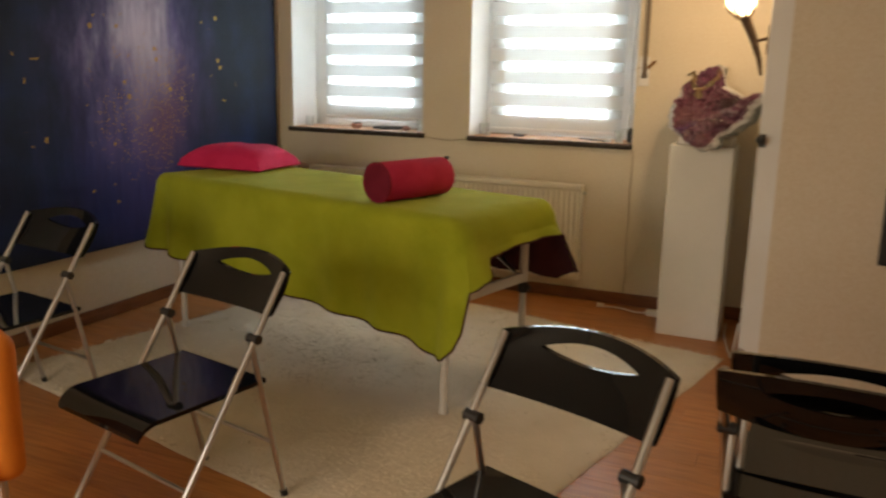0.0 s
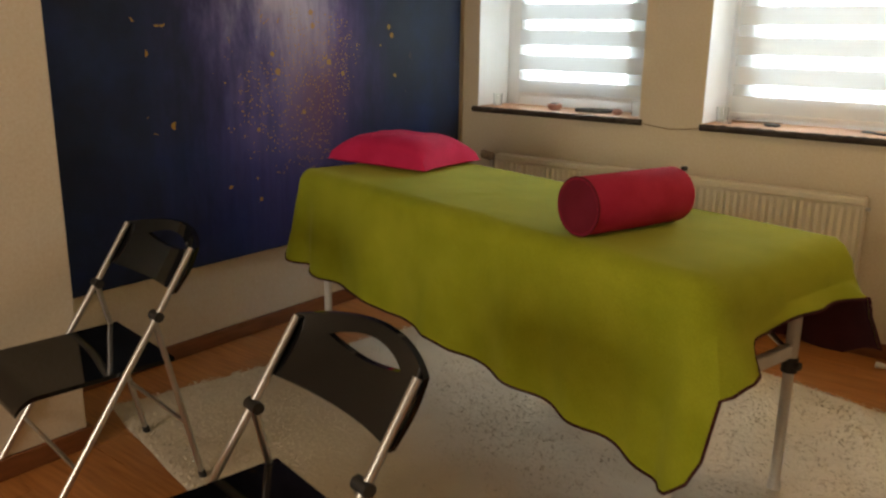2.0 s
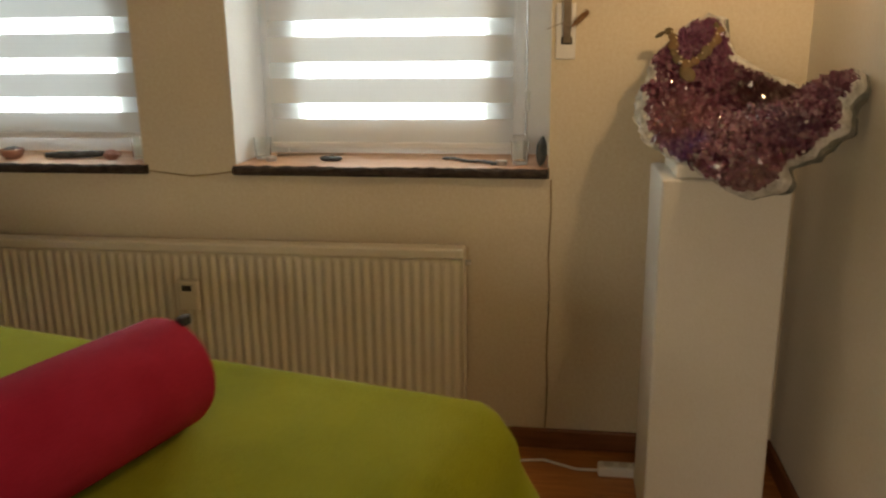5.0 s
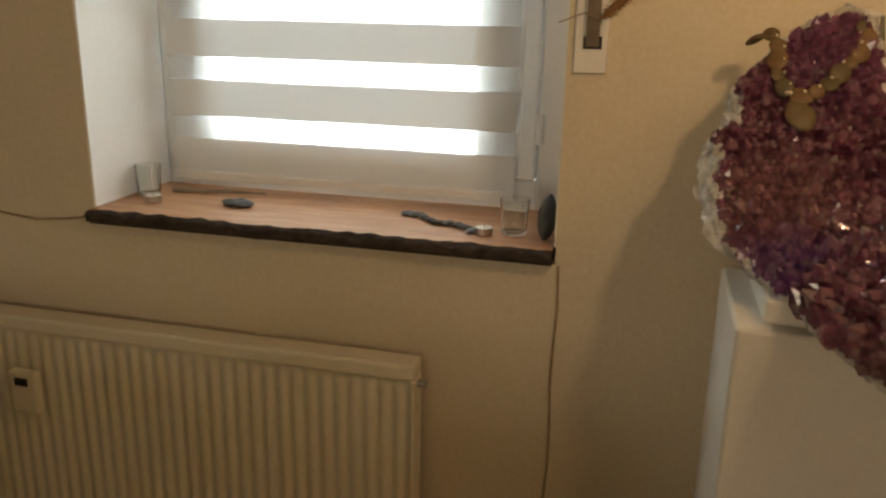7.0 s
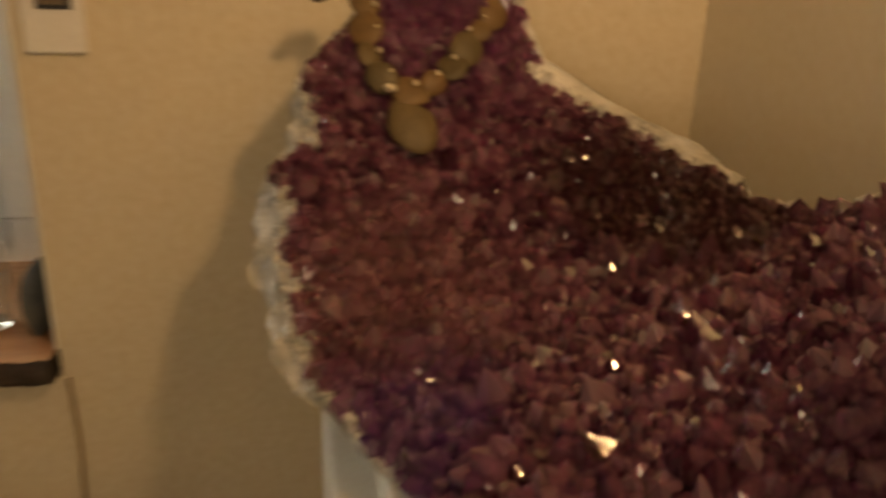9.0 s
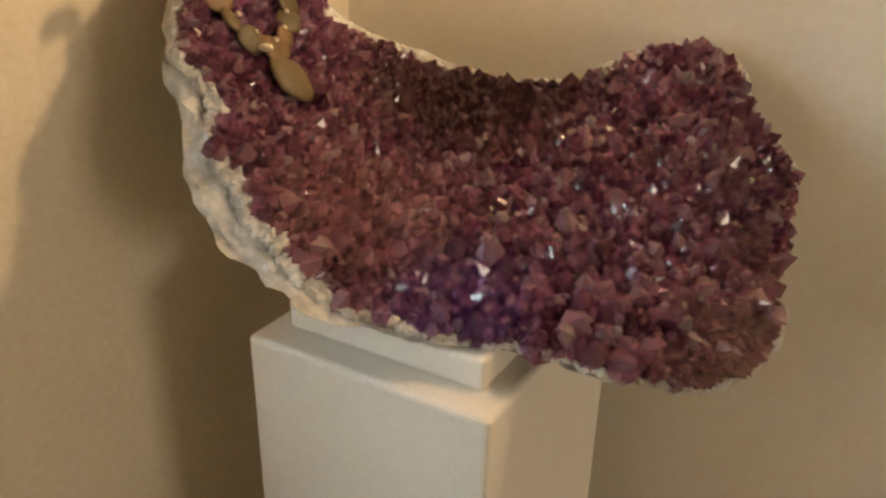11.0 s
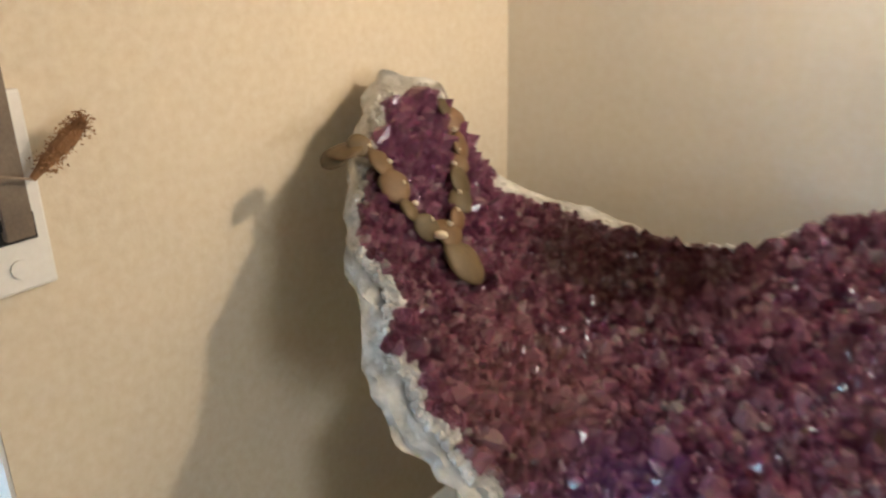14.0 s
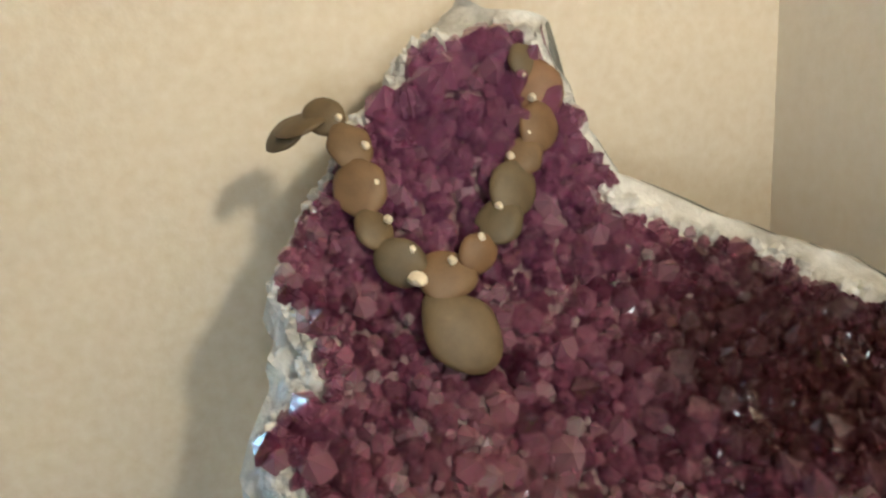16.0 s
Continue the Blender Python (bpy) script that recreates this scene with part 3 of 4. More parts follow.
def blanket():
    """The fleece over the table: a rounded top and a hanging skirt whose drop changes round the edge."""
    n, rc = 360, 0.07
    L, W = TL + 0.025, TW + 0.008
    seg = [(L - rc, -W + rc, -90), (L - rc, W - rc, 0), (-L + rc, W - rc, 90), (-L + rc, -W + rc, 180)]
    loop = []
    for k, (cx, cy, a0) in enumerate(seg):
        for i in range(10):
            a = radians(a0 + 90 * i / 9)
            loop.append((cx + rc * math.cos(a), cy + rc * math.sin(a), math.cos(a), math.sin(a)))
        nx = seg[(k + 1) % 4]
        ex, ey = loop[-1][0], loop[-1][1]
        a1 = radians(a0 + 90)
        sx, sy = nx[0] + rc * math.cos(a1), nx[1] + rc * math.sin(a1)
        m = 80 if k in (1, 3) else 40
        for i in range(1, m):
            loop.append((ex + (sx - ex) * i / m, ey + (sy - ey) * i / m, math.cos(a1), math.sin(a1)))
    keys = [((L, -W), 0.40), ((L, -W + 0.05), 0.245), ((L, -W + 0.14), 0.175), ((L, -0.05), 0.145), ((L, W - 0.10), 0.14), ((L, W), 0.25), ((L - 0.07, W), 0.40), ((L - 0.5, W), 0.35), ((-L, W), 0.30), ((-L, 0), 0.37), ((-L, -W), 0.39), ((-L + 0.25, -W), 0.43), ((0.0, -W), 0.47), ((L - 0.3, -W), 0.52), ((L - 0.13, -W), 0.565), ((L - 0.06, -W), 0.565), ((L - 0.025, -W), 0.50)]

    def walk_pos(x, y):
        per = [(L, -W), (L, W), (-L, W), (-L, -W)]
        lens = [2 * W, 2 * L, 2 * W, 2 * L]
        best = min(range(4), key=lambda k: abs((x - L, y - W, x + L, y + W)[k]))
        a = per[best]
        return sum(lens[:best]) + abs(x - a[0]) + abs(y - a[1])

    total = 4 * (L + W)
    ks = sorted((walk_pos(*p) % total, d) for p, d in keys)
    px = [ks[-1][0] - total] + [k[0] for k in ks] + [ks[0][0] + total]
    pd = [ks[-1][1]] + [k[1] for k in ks] + [ks[0][1]]

    def soft(nx):
        return 0.055 + 0.05 * abs(nx)

    def build(off):
        bm = bmesh.new()
        rings = []
        N = len(loop)
        for s in [0.0, 0.2, 0.4, 0.6, 0.75, 0.84, 0.89]:
            ring = []
            for (x, y, nx, ny) in loop:
                q = Vector((x * s, y * s, 0))
                wr = 0.004 * noise.noise(Vector((q.x * 4, q.y * 6, 2))) + 0.007 * math.exp(-((q.x + 0.15 + q.y * 0.9) / 0.03) ** 2) * (1 - s)
                ring.append(bm.verts.new((q.x, q.y, TZ + wr - off)))
            rings.append(ring)
        for a in (20, 45, 70, 88):
            t = radians(a)
            rings.append([bm.verts.new((x + nx * (soft(nx) * math.sin(t) - soft(nx) + 0.012 - off), y + ny * (soft(nx) * math.sin(t) - soft(nx) + 0.012 - off), TZ - soft(nx) * (1 - math.cos(t)) - off)) for x, y, nx, ny in loop])
        rows = 22
        for j in range(1, rows + 1):
            ring = []
            for k, (x, y, nx, ny) in enumerate(loop):
                pos = walk_pos(x, y) % total
                d = float(np.interp(pos, px, pd))
                d += 0.012 * noise.noise(Vector((pos * 6, 0, 4)))
                f = j / rows
                corner = math.exp(-((abs(x) - L) ** 2 + (abs(y) - W) ** 2) / 0.03)
                fold = 0.020 * f * math.sin(pos * 17 + 1.2 * math.sin(pos * 5)) + 0.03 * f * corner * math.sin(pos * 34)
                fold += 0.012 * f * noise.noise(Vector((pos * 9, f * 2, 1)))
                out = 0.012 - off + 0.035 * f * (0.4 + corner) + fold + (0.06 * f * corner if x > 0 and y > 0 else 0.0)
                ring.append(bm.verts.new((x + nx * out, y + ny * out, TZ - soft(nx) - max(d - soft(nx), 0.03) * f)))
            rings.append(ring)
        for r, s in zip(rings, rings[1:]):
            for k in range(N):
                bm.faces.new((r[k], r[(k + 1) % N], s[(k + 1) % N], s[k]))
        bmesh.ops.remove_doubles(bm, verts=[v for v in rings[0]], dist=1e-5)
        return bm, [v.co.copy() for v in rings[-1]]

    b = thing("blanket", TABLE, "lime green fleece blanket with maroon lining draped over the table", "blanket")
    bm, hem = build(0.0)
    part("outer_fleece", bm, M_GREEN, b, smooth=True)
    bm, _ = build(0.007)
    part("lining", bm, M_LINING, b, "dark maroon lining", smooth=True)
    part("hem", tube(hem + hem[:1], 0.0045, 6), M_LINING, b, "maroon stitched hem")


blanket()


def pillow():
    p = thing("pillow", pose(-0.785, 3.06, TZ + 0.008, 0, 0, 2), "bright pink cushion lying on the green blanket", "pillow")
    w, d, hh = 0.275, 0.21, 0.19

    def fn(side):
        def g(i, j):
            u, v = -1 + 2 * i / 32, -1 + 2 * j / 32
            prof = max(0.0, (1 - abs(u) ** 3.2) * (1 - abs(v) ** 3.2)) ** 0.4
            x, y = u * w * (1 - 0.07 * (1 - v * v)), v * d * (1 - 0.07 * (1 - u * u))
            z = 0.010 + side * prof * (hh * 0.62 if side > 0 else 0.02) + 0.006 * noise.noise(Vector((u * 3, v * 3, side)))
            z -= 0.018 * math.exp(-((u - 0.15) ** 2 + (v - 0.2) ** 2) / 0.05) * (side > 0)
            return Vector((x, y, max(z, 0.001)))
        return g

    bm = sheet(fn(1), 33, 33)
    sheet(fn(-1), 33, 33, bm)
    bmesh.ops.remove_doubles(bm, verts=bm.verts, dist=0.004)
    part("cover", bm, M_PINK, p, smooth=True)
    return p


pillow()


def bolster():
    a, b = Vector((0.477, 2.36, TZ + 0.088)), Vector((0.605, 2.745, TZ + 0.088))
    way = b - a
    ln = way.length
    m = Matrix.Translation(a) @ way.to_track_quat("Z", "Y").to_matrix().to_4x4()
    o = thing("bolster", m, "raspberry red round bolster cushion on the blanket", "bolster")
    r = 0.086
    prof = [(r * 0.95, 0.0), (r, 0.012), (r * 1.01, ln * 0.5), (r, ln - 0.012), (r * 0.95, ln)]
    part("cover", lathe(prof, 40), M_RASP, o, smooth=True)
    part("end_cap", lathe([(0.002, -0.010), (r * 0.5, -0.009), (r * 0.85, -0.005), (r * 0.948, 0.001)], 40), M_PLUM, o, "dark plum end panel", smooth=True)
    part("end_cap", lathe([(r * 0.948, ln - 0.001), (r * 0.85, ln + 0.004), (r * 0.5, ln + 0.009), (0.002, ln + 0.01)], 40), M_PLUM, o, "dark plum end panel", smooth=True)
    part("piping", tube([(r * 0.98 * math.cos(t), r * 0.98 * math.sin(t), 0.002) for t in [2 * math.pi * k / 48 for k in range(49)]], 0.004, 6), M_PLUM, o)
    up = (m.inverted().to_3x3() @ Vector((0.3, -0.2, 1))).normalized()
    t0 = Vector((up.x, up.y, 0)).normalized() * r
    part("tag", box(t0.x - 0.007, t0.x + 0.007, t0.y - 0.006, t0.y + 0.008, ln - 0.006, ln + 0.012, 0.002), M_RUBBER, o, "small black zip tag")
    return o


bolster()

# ---- folding chairs ----


def folding_chair(m, label):
    """Front is -y. One straight tube on each side runs from the front foot to the backrest; the rear leg hangs from a pivot on it."""
    c = thing("folding_chair", m, label, "chair", "black folding chairs")
    hw = 0.228
    line = [Vector((0, -0.20, 0.012)), Vector((0, 0.10, 0.455)), Vector((0, 0.20, 0.60)), Vector((0, 0.325, 0.79))]
    for s in (-1, 1):
        tb = bmesh.new()
        pts = [Vector((s * hw, p.y, p.z)) for p in line]
        tube([pts[0], pts[1], pts[2], pts[3]], 0.0105, 10, tb)
        leg = part("front_leg", tb, M_STEEL, c, smooth=True)
        part("foot_cap", tube([pts[0] - Vector((0, 0, 0.012)), pts[0] + Vector((0, 0.014, 0.022))], 0.0135, 10), M_RUBBER, leg)
        rl = part("rear_leg", tube([(s * (hw - 0.018), 0.195, 0.595), (s * (hw - 0.018), 0.32, 0.012)], 0.0095, 10), M_STEEL, c, smooth=True)
        part("foot_cap", tube([(s * (hw - 0.018), 0.323, 0.0), (s * (hw - 0.018), 0.315, 0.034)], 0.0125, 10), M_RUBBER, rl)
        part("pivot_knob", tube([(s * (hw - 0.03), 0.20, 0.60), (s * (hw + 0.016), 0.20, 0.60)], 0.0155, 14), M_RUBBER, c, "black plastic pivot")
    part("front_stretcher", tube([(-hw, -0.075, 0.195), (hw, -0.075, 0.195)], 0.007, 8), M_STEEL, c, smooth=True)
    part("rear_stretcher", tube([(-hw + 0.018, 0.275, 0.22), (hw - 0.018, 0.275, 0.22)], 0.007, 8), M_STEEL, c, smooth=True)

    def seat(side):
        def g(i, j):
            x = -0.214 + 0.428 * i / 16
            v = j / 24
            y = -0.225 + 0.475 * v
            lip = max(0.0, 1 - v / 0.16)
            z = 0.447 - 0.038 * lip ** 2 + 0.006 * v - 0.008 * math.sin(v * math.pi) * math.cos(x / 0.214 * 1.4)
            return Vector((x * (1.0 - 0.03 * lip), y + 0.012 * lip ** 2, z - (0.014 if side else 0)))
        return g

    bm = sheet(seat(0), 17, 25)
    low = sheet(seat(1), 17, 25)
    bmesh.ops.reverse_faces(low, faces=low.faces)
    merge(bm, low)
    bmesh.ops.bridge_loops(bm, edges=[e for e in bm.edges if e.is_boundary])
    part("seat", bm, M_BLACK, c, "black glossy moulded seat", smooth=True)

    def hole_half(u):
        return 0.0 if abs(u) > 0.56 else 0.034 * math.cos(u / 0.56 * math.pi / 2) ** 0.8

    def panel(j_list, front):
        def g(i, j):
            u = -1 + 2 * i / 36
            t = j_list(u, j)
            x = u * 0.243
            arch = 0.03 * (1 - u * u)
            z = 0.665 + t * (0.126 + arch) - 0.012 * (1 - u * u) * (1 - t)
            y = 0.245 + 0.66 * (z - 0.665) + 0.05 * (1 - u * u) + 0.010 * math.sin(math.pi * t) + (0.0 if front else 0.015)
            return Vector((x, y, z))
        return g

    bm = bmesh.new()
    lower = lambda u, j: (0.70 - hole_half(u) * 4.6) * j / 8
    upper = lambda u, j: (0.70 + hole_half(u) * 3.6) + (0.30 - hole_half(u) * 3.6) * j / 3
    for jl, nv in ((lower, 9), (upper, 4)):
        f = sheet(panel(jl, True), 37, nv)
        bk = sheet(panel(jl, False), 37, nv)
        bmesh.ops.reverse_faces(bk, faces=bk.faces)
        merge(f, bk)
        bmesh.ops.bridge_loops(f, edges=[e for e in f.edges if e.is_boundary])
        merge(bm, f)
    bmesh.ops.recalc_face_normals(bm, faces=bm.faces)
    part("backrest", bm, M_BLACK, c, "black glossy backrest with a grip slot", smooth=True)
    return c


CH = folding_chair(pose(0.365, 1.16, 0.0, 0, 0, -12), "black plastic folding chair with steel tube legs, open")
for m in (pose(-0.76, 1.44, 0, 0, 0, -8), pose(1.60, 0.82, 0, 0, 0, -19)):
    copy_thing(CH, m)
for m in (pose(2.26, 1.49, 0, 0, 0, 178), pose(2.28, 1.63, 0, 0, 0, 178)):
    d = copy_thing(CH, m)
    d["label"] = "black folding chair pushed against another beside the wall"

# ---- orange chair ----


def orange_chair():
    c = thing("orange_chair", pose(0.105, 0.70, 0, 0, 0, -22), "orange upholstered chair with a rounded back", "chair")
    part("backrest", box(-0.25, 0.25, 0.0, 0.09, 0.36, 0.76, 0.04, 5), M_ORANGE, c, smooth=True)
    part("seat", box(-0.26, 0.26, -0.42, 0.02, 0.33, 0.46, 0.045, 5), M_ORANGE, c, smooth=True)
    for x in (-0.21, 0.21):
        for y in (-0.37, 0.03):
            part("leg", tube([(x, y, 0), (x * 0.95, y, 0.36)], 0.014, 10), M_STEEL, c)


orange_chair()

# ---- pedestal ----
PED = (1.445, 1.775, 3.845, 4.135)


def pedestal():
    p = thing("pedestal", pose(1.61, 3.99, 0), "tall white painted square plinth under the amethyst", "pedestal")
    part("shaft", box(-0.165, 0.165, -0.145, 0.145, 0, 1.062, 0.007, 3), M_PEDESTAL, p)
    part("top_slab", box(-0.128, 0.15, -0.118, 0.118, 1.062, 1.098, 0.006, 3), M_PEDESTAL, p, "white inset top slab")


pedestal()

# ---- amethyst geode ----
GC = Vector((1.58, 3.95, 1.27))
GN = Vector((0.823, 0.4015, -0.4015)).normalized()
GR = Vector((0.4384, -0.8988, 0.0)).normalized()
GU = GR.cross(GN)
# depth of the hollow face, a smooth surface of the fifth degree
CO = (0.121, -0.013, 0.977, -3.637, -0.341, 0.11, 8.443, -7.077, -0.018, -2.755, 25.198, 11.673, 12.242, -2.503, 3.731, -59.077, -0.987, -24.502, 21.662, 8.116, -32.442)
POWERS = [(n - k, k) for n in range(6) for k in range(n + 1)]
# outline of the face, clockwise from its top tip, in metres along the face
OUTLINE = [(-0.311, 0.269), (-0.276, 0.267), (-0.25, 0.266), (-0.219, 0.222), (-0.184, 0.175), (-0.172, 0.165), (-0.111, 0.151), (-0.046, 0.136), (0.038, 0.101), (0.122, 0.101),
           (0.198, 0.138), (0.262, 0.149), (0.298, 0.119), (0.309, 0.06), (0.339, 0.017), (0.354, -0.008), (0.338, -0.04), (0.332, -0.095), (0.308, -0.133), (0.327, -0.171),
           (0.302, -0.207), (0.244, -0.234), (0.154, -0.22), (0.053, -0.199), (-0.029, -0.193), (-0.097, -0.182), (-0.15, -0.163), (-0.202, -0.124), (-0.245, -0.074), (-0.26, -0.021),
           (-0.281, 0.04), (-0.3, 0.093), (-0.308, 0.142), (-0.318, 0.215)]
# width of the white quartz rind along that outline
RIND_AT = (0, 1, 1.9, 2.3, 4.7, 5.2, 7, 7.8, 18.5, 19.5, 21, 23, 24, 25, 26, 27, 28, 29, 30, 31, 32, 33, 34)
RIND_WIDE = (0.062, 0.056, 0.042, 0.003, 0.003, 0.021, 0.018, 0.003, 0.003, 0.010, 0.012, 0.011, 0.014, 0.024, 0.036, 0.052, 0.062, 0.054, 0.042, 0.030, 0.034, 0.048, 0.062)


def hollow(a, b):
    a, b = max(-0.33, min(0.36, a)), max(-0.24, min(0.28, b))
    d = sum(k * a ** i * b ** j for k, (i, j) in zip(CO, POWERS))
    return d + 0.007 * noise.noise(Vector((a * 11, b * 11, 2))) + 0.004 * noise.noise(Vector((a * 26, b * 26, 8)))


def on_face(a, b, lift=0.0):
    """A point of the hollow crystal face; lift moves it out towards the open side."""
    return GC + GR * a + GU * b + GN * (hollow(a, b) - lift)


def face_normal(a, b):
    e = 0.002
    p, q = on_face(a + e, b) - on_face(a - e, b), on_face(a, b + e) - on_face(a, b - e)
    n = p.cross(q).normalized()
    return n if n.dot(GN) < 0 else -n


def inside(a, b):
    hit, n = False, len(OUTLINE)
    for i in range(n):
        (x0, y0), (x1, y1) = OUTLINE[i], OUTLINE[(i + 1) % n]
        if (y0 > b) != (y1 > b) and a < (x1 - x0) * (b - y0) / (y1 - y0) + x0:
            hit = not hit
    return hit


def edge_distance(a, b):
    p, best, where = Vector((a, b)), 9.0, 0
    n = len(OUTLINE)
    for i in range(n):
        u, v = Vector(OUTLINE[i]), Vector(OUTLINE[(i + 1) % n])
        w = v - u
        t = max(0, min(1, (p - u).dot(w) / w.length_squared))
        d = (u + w * t - p).length
        if d < best:
            best, where = d, i + t
    return best, where


def rind_width(where):
    """Width of the white quartz rind: wide down one flank and at the tip, narrow along the foot and the saddle."""
    return float(np.interp(where, RIND_AT, RIND_WIDE))


def rind_at(a, b):
    """0 on the crystals, up to 1 at the outer edge of the rind."""
    e, w = edge_distance(a, b)
    rw = rind_width(w) * (1 + 0.5 * noise.noise(Vector((a * 25, b * 25, 9))))
    return max(0.0, 1 - e / rw)


def roll_over(a, b):
    """How far the rind falls back behind the crystal face."""
    e, w = edge_distance(a, b)
    return edge_fall(w) * rind_at(a, b) ** 1.4


def edge_fall(where):
    low = max(0.0, min(1.0, where - 18.5, 27 - where))
    return 0.028 * min(1.0, 0.05 + rind_width(where) / 0.035) * (1 - 0.7 * low)


def crystal_mesh(name, seed):
    rnd = random.Random(seed)
    bm = bmesh.new()
    base = [bm.verts.new((0.55 * math.cos(t) * rnd.uniform(0.85, 1.1), 0.55 * math.sin(t) * rnd.uniform(0.85, 1.1), -0.5)) for t in [k * math.pi / 3 for k in range(6)]]
    mid = [bm.verts.new((v.co.x * 0.94, v.co.y * 0.94, 0.16 * rnd.uniform(0.0, 1.8))) for v in base]
    tip = bm.verts.new((rnd.uniform(-0.12, 0.12), rnd.uniform(-0.12, 0.12), 0.86 * rnd.uniform(0.85, 1.2)))
    for k in range(6):
        bm.faces.new((base[k], base[(k + 1) % 6], mid[(k + 1) % 6], mid[k]))
        bm.faces.new((mid[k], mid[(k + 1) % 6], tip))
    me = bpy.data.meshes.new(name)
    bm.to_mesh(me)
    bm.free()
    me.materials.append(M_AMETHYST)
    return me


def geode():
    g = thing("amethyst_geode", Matrix.Identity(4), "large purple amethyst geode slab resting on the white pedestal", "amethyst")
    n = len(OUTLINE)
    # fine outline with a ragged edge
    fine = []
    for i in range(n):
        p0, p1, p2, p3 = (Vector(OUTLINE[(i + k) % n]) for k in (-1, 0, 1, 2))
        for k in range(8):
            t = k / 8
            q = 0.5 * ((2 * p1) + (p2 - p0) * t + (2 * p0 - 5 * p1 + 4 * p2 - p3) * t * t + (3 * p1 - p0 - 3 * p2 + p3) * t ** 3)
            q = q + Vector((noise.noise(Vector((q.x * 40, q.y * 40, 1))), noise.noise(Vector((q.x * 40, q.y * 40, 5))))) * 0.0065
            fine.append((q.x, q.y, i + t))
    mid = Vector((-0.10, -0.06))
    N = len(fine)

    def ring(s, depth, jitter):
        out = []
        for a, b, w in fine:
            q = mid + (Vector((a, b)) - mid) * s
            p = on_face(q.x, q.y)
            j = jitter * noise.noise(p * 22 + Vector((s * 3, 0, depth * 40)))
            thin = (1 - 0.92 * max(0.0, min(1.0, w / 0.6, (5.2 - w) / 0.6))) * (1 + 0.3 * max(0.0, min(1.0, (w - 10.5) / 1.5, (19 - w) / 2)) - 0.6 * max(0.0, min(1.0, w - 19.5, 26.5 - w)))
            out.append(p + GN * (edge_fall(w) + 0.002 + (depth + j) * thin))
        return out

    beds = {False: bmesh.new(), True: bmesh.new()}
    levels = [0.04, 0.2, 0.35, 0.5, 0.62, 0.72, 0.79, 0.84, 0.88, 0.91, 0.935, 0.955, 0.97, 0.985, 1.0]
    pts, white = [], []
    for sc in levels:
        row, wrow = [], []
        for a, b, w in fine:
            q = mid + (Vector((a, b)) - mid) * sc
            f = rind_at(q.x, q.y) if sc > 0.6 else 0.0
            p = on_face(q.x, q.y)
            p = p + GN * (0.004 + (roll_over(q.x, q.y) if f else 0.0) + (0.004 + 0.005 * (f > 0)) * noise.noise(p * 60) + 0.003 * (f > 0) * noise.noise(p * 170))
            row.append(p)
            wrow.append(f > 0.02)
        pts.append(row)
        white.append(wrow)
    vmap = {}
    for r in range(len(levels) - 1):
        for k in range(N):
            quad = [(r, k), (r, (k + 1) % N), (r + 1, (k + 1) % N), (r + 1, k)]
            pale = sum(white[i][j] for i, j in quad) >= 2
            vs = []
            for key in quad:
                if (pale, key) not in vmap:
                    vmap[(pale, key)] = beds[pale].verts.new(pts[key[0]][key[1]])
                vs.append(vmap[(pale, key)])
            beds[pale].faces.new(vs)
    beds[False].faces.new([vmap[(False, (0, k))] for k in range(N)])
    rim0 = pts[-1]
    for pale, nm, mat, lab in ((False, "crystal_bed", M_MATRIX, "dark purple crystal bed"), (True, "quartz_face", M_QUARTZ, "white quartz rind of the geode")):
        bmesh.ops.recalc_face_normals(beds[pale], faces=beds[pale].faces)
        part(nm, beds[pale], mat, g, lab, smooth=pale)

    bm = bmesh.new()
    shell = [rim0, ring(1.004, 0.008, 0.005), ring(1.0, 0.022, 0.007)]
    shell = [[bm.verts.new(Vector((min(p.x, RX - 0.004), min(p.y, WY - 0.004), max(p.z, 1.0985) if p.y > 3.84 and p.x > 1.43 else p.z))) for p in r] for r in shell]
    for r, s in zip(shell, shell[1:]):
        for k in range(N):
            bm.faces.new((r[k], r[(k + 1) % N], s[(k + 1) % N], s[k]))
    bmesh.ops.recalc_face_normals(bm, faces=bm.faces)
    part("rim", bm, M_QUARTZ, g, "white quartz rim")

    bm = bmesh.new()
    back = [ring(1.0, 0.022, 0.007), ring(1.0, 0.034, 0.012), ring(0.95, 0.064, 0.012), ring(0.82, 0.076, 0.018), ring(0.55, 0.07, 0.02), ring(0.25, 0.07, 0.02), ring(0.02, 0.07, 0.0)]
    back = [[bm.verts.new(Vector((min(p.x, RX - 0.006), min(p.y, WY - 0.006), max(p.z, 1.0985) if p.y > 3.84 and p.x > 1.43 else p.z))) for p in r] for r in back]
    for r, s in zip(back, back[1:]):
        for k in range(N):
            bm.faces.new((r[k], r[(k + 1) % N], s[(k + 1) % N], s[k]))
    bmesh.ops.recalc_face_normals(bm, faces=bm.faces)
    part("rock_back", bm, M_ROCK, g, "grey green rough rock back")

    kinds = [crystal_mesh("crystal", 40 + k) for k in range(8)]
    rnd = random.Random(11)
    spots, grid = [], {}
    tries = 0
    while tries < 60000:
        tries += 1
        a, b = rnd.uniform(-0.33, 0.37), rnd.uniform(-0.245, 0.285)
        if not inside(a, b):
            continue
        e, w = edge_distance(a, b)
        coarse = 0.5 + 0.5 * noise.noise(Vector((a * 7, b * 7, 3)))
        low = min(1, max(0.25, (0.12 - b) / 0.25, (b - 0.10) / 0.12))
        size = (0.0075 + 0.0085 * coarse * low) * rnd.choice((0.6, 0.75, 0.9, 1.05, 1.25, 1.6))
        rind = rind_at(a, b)
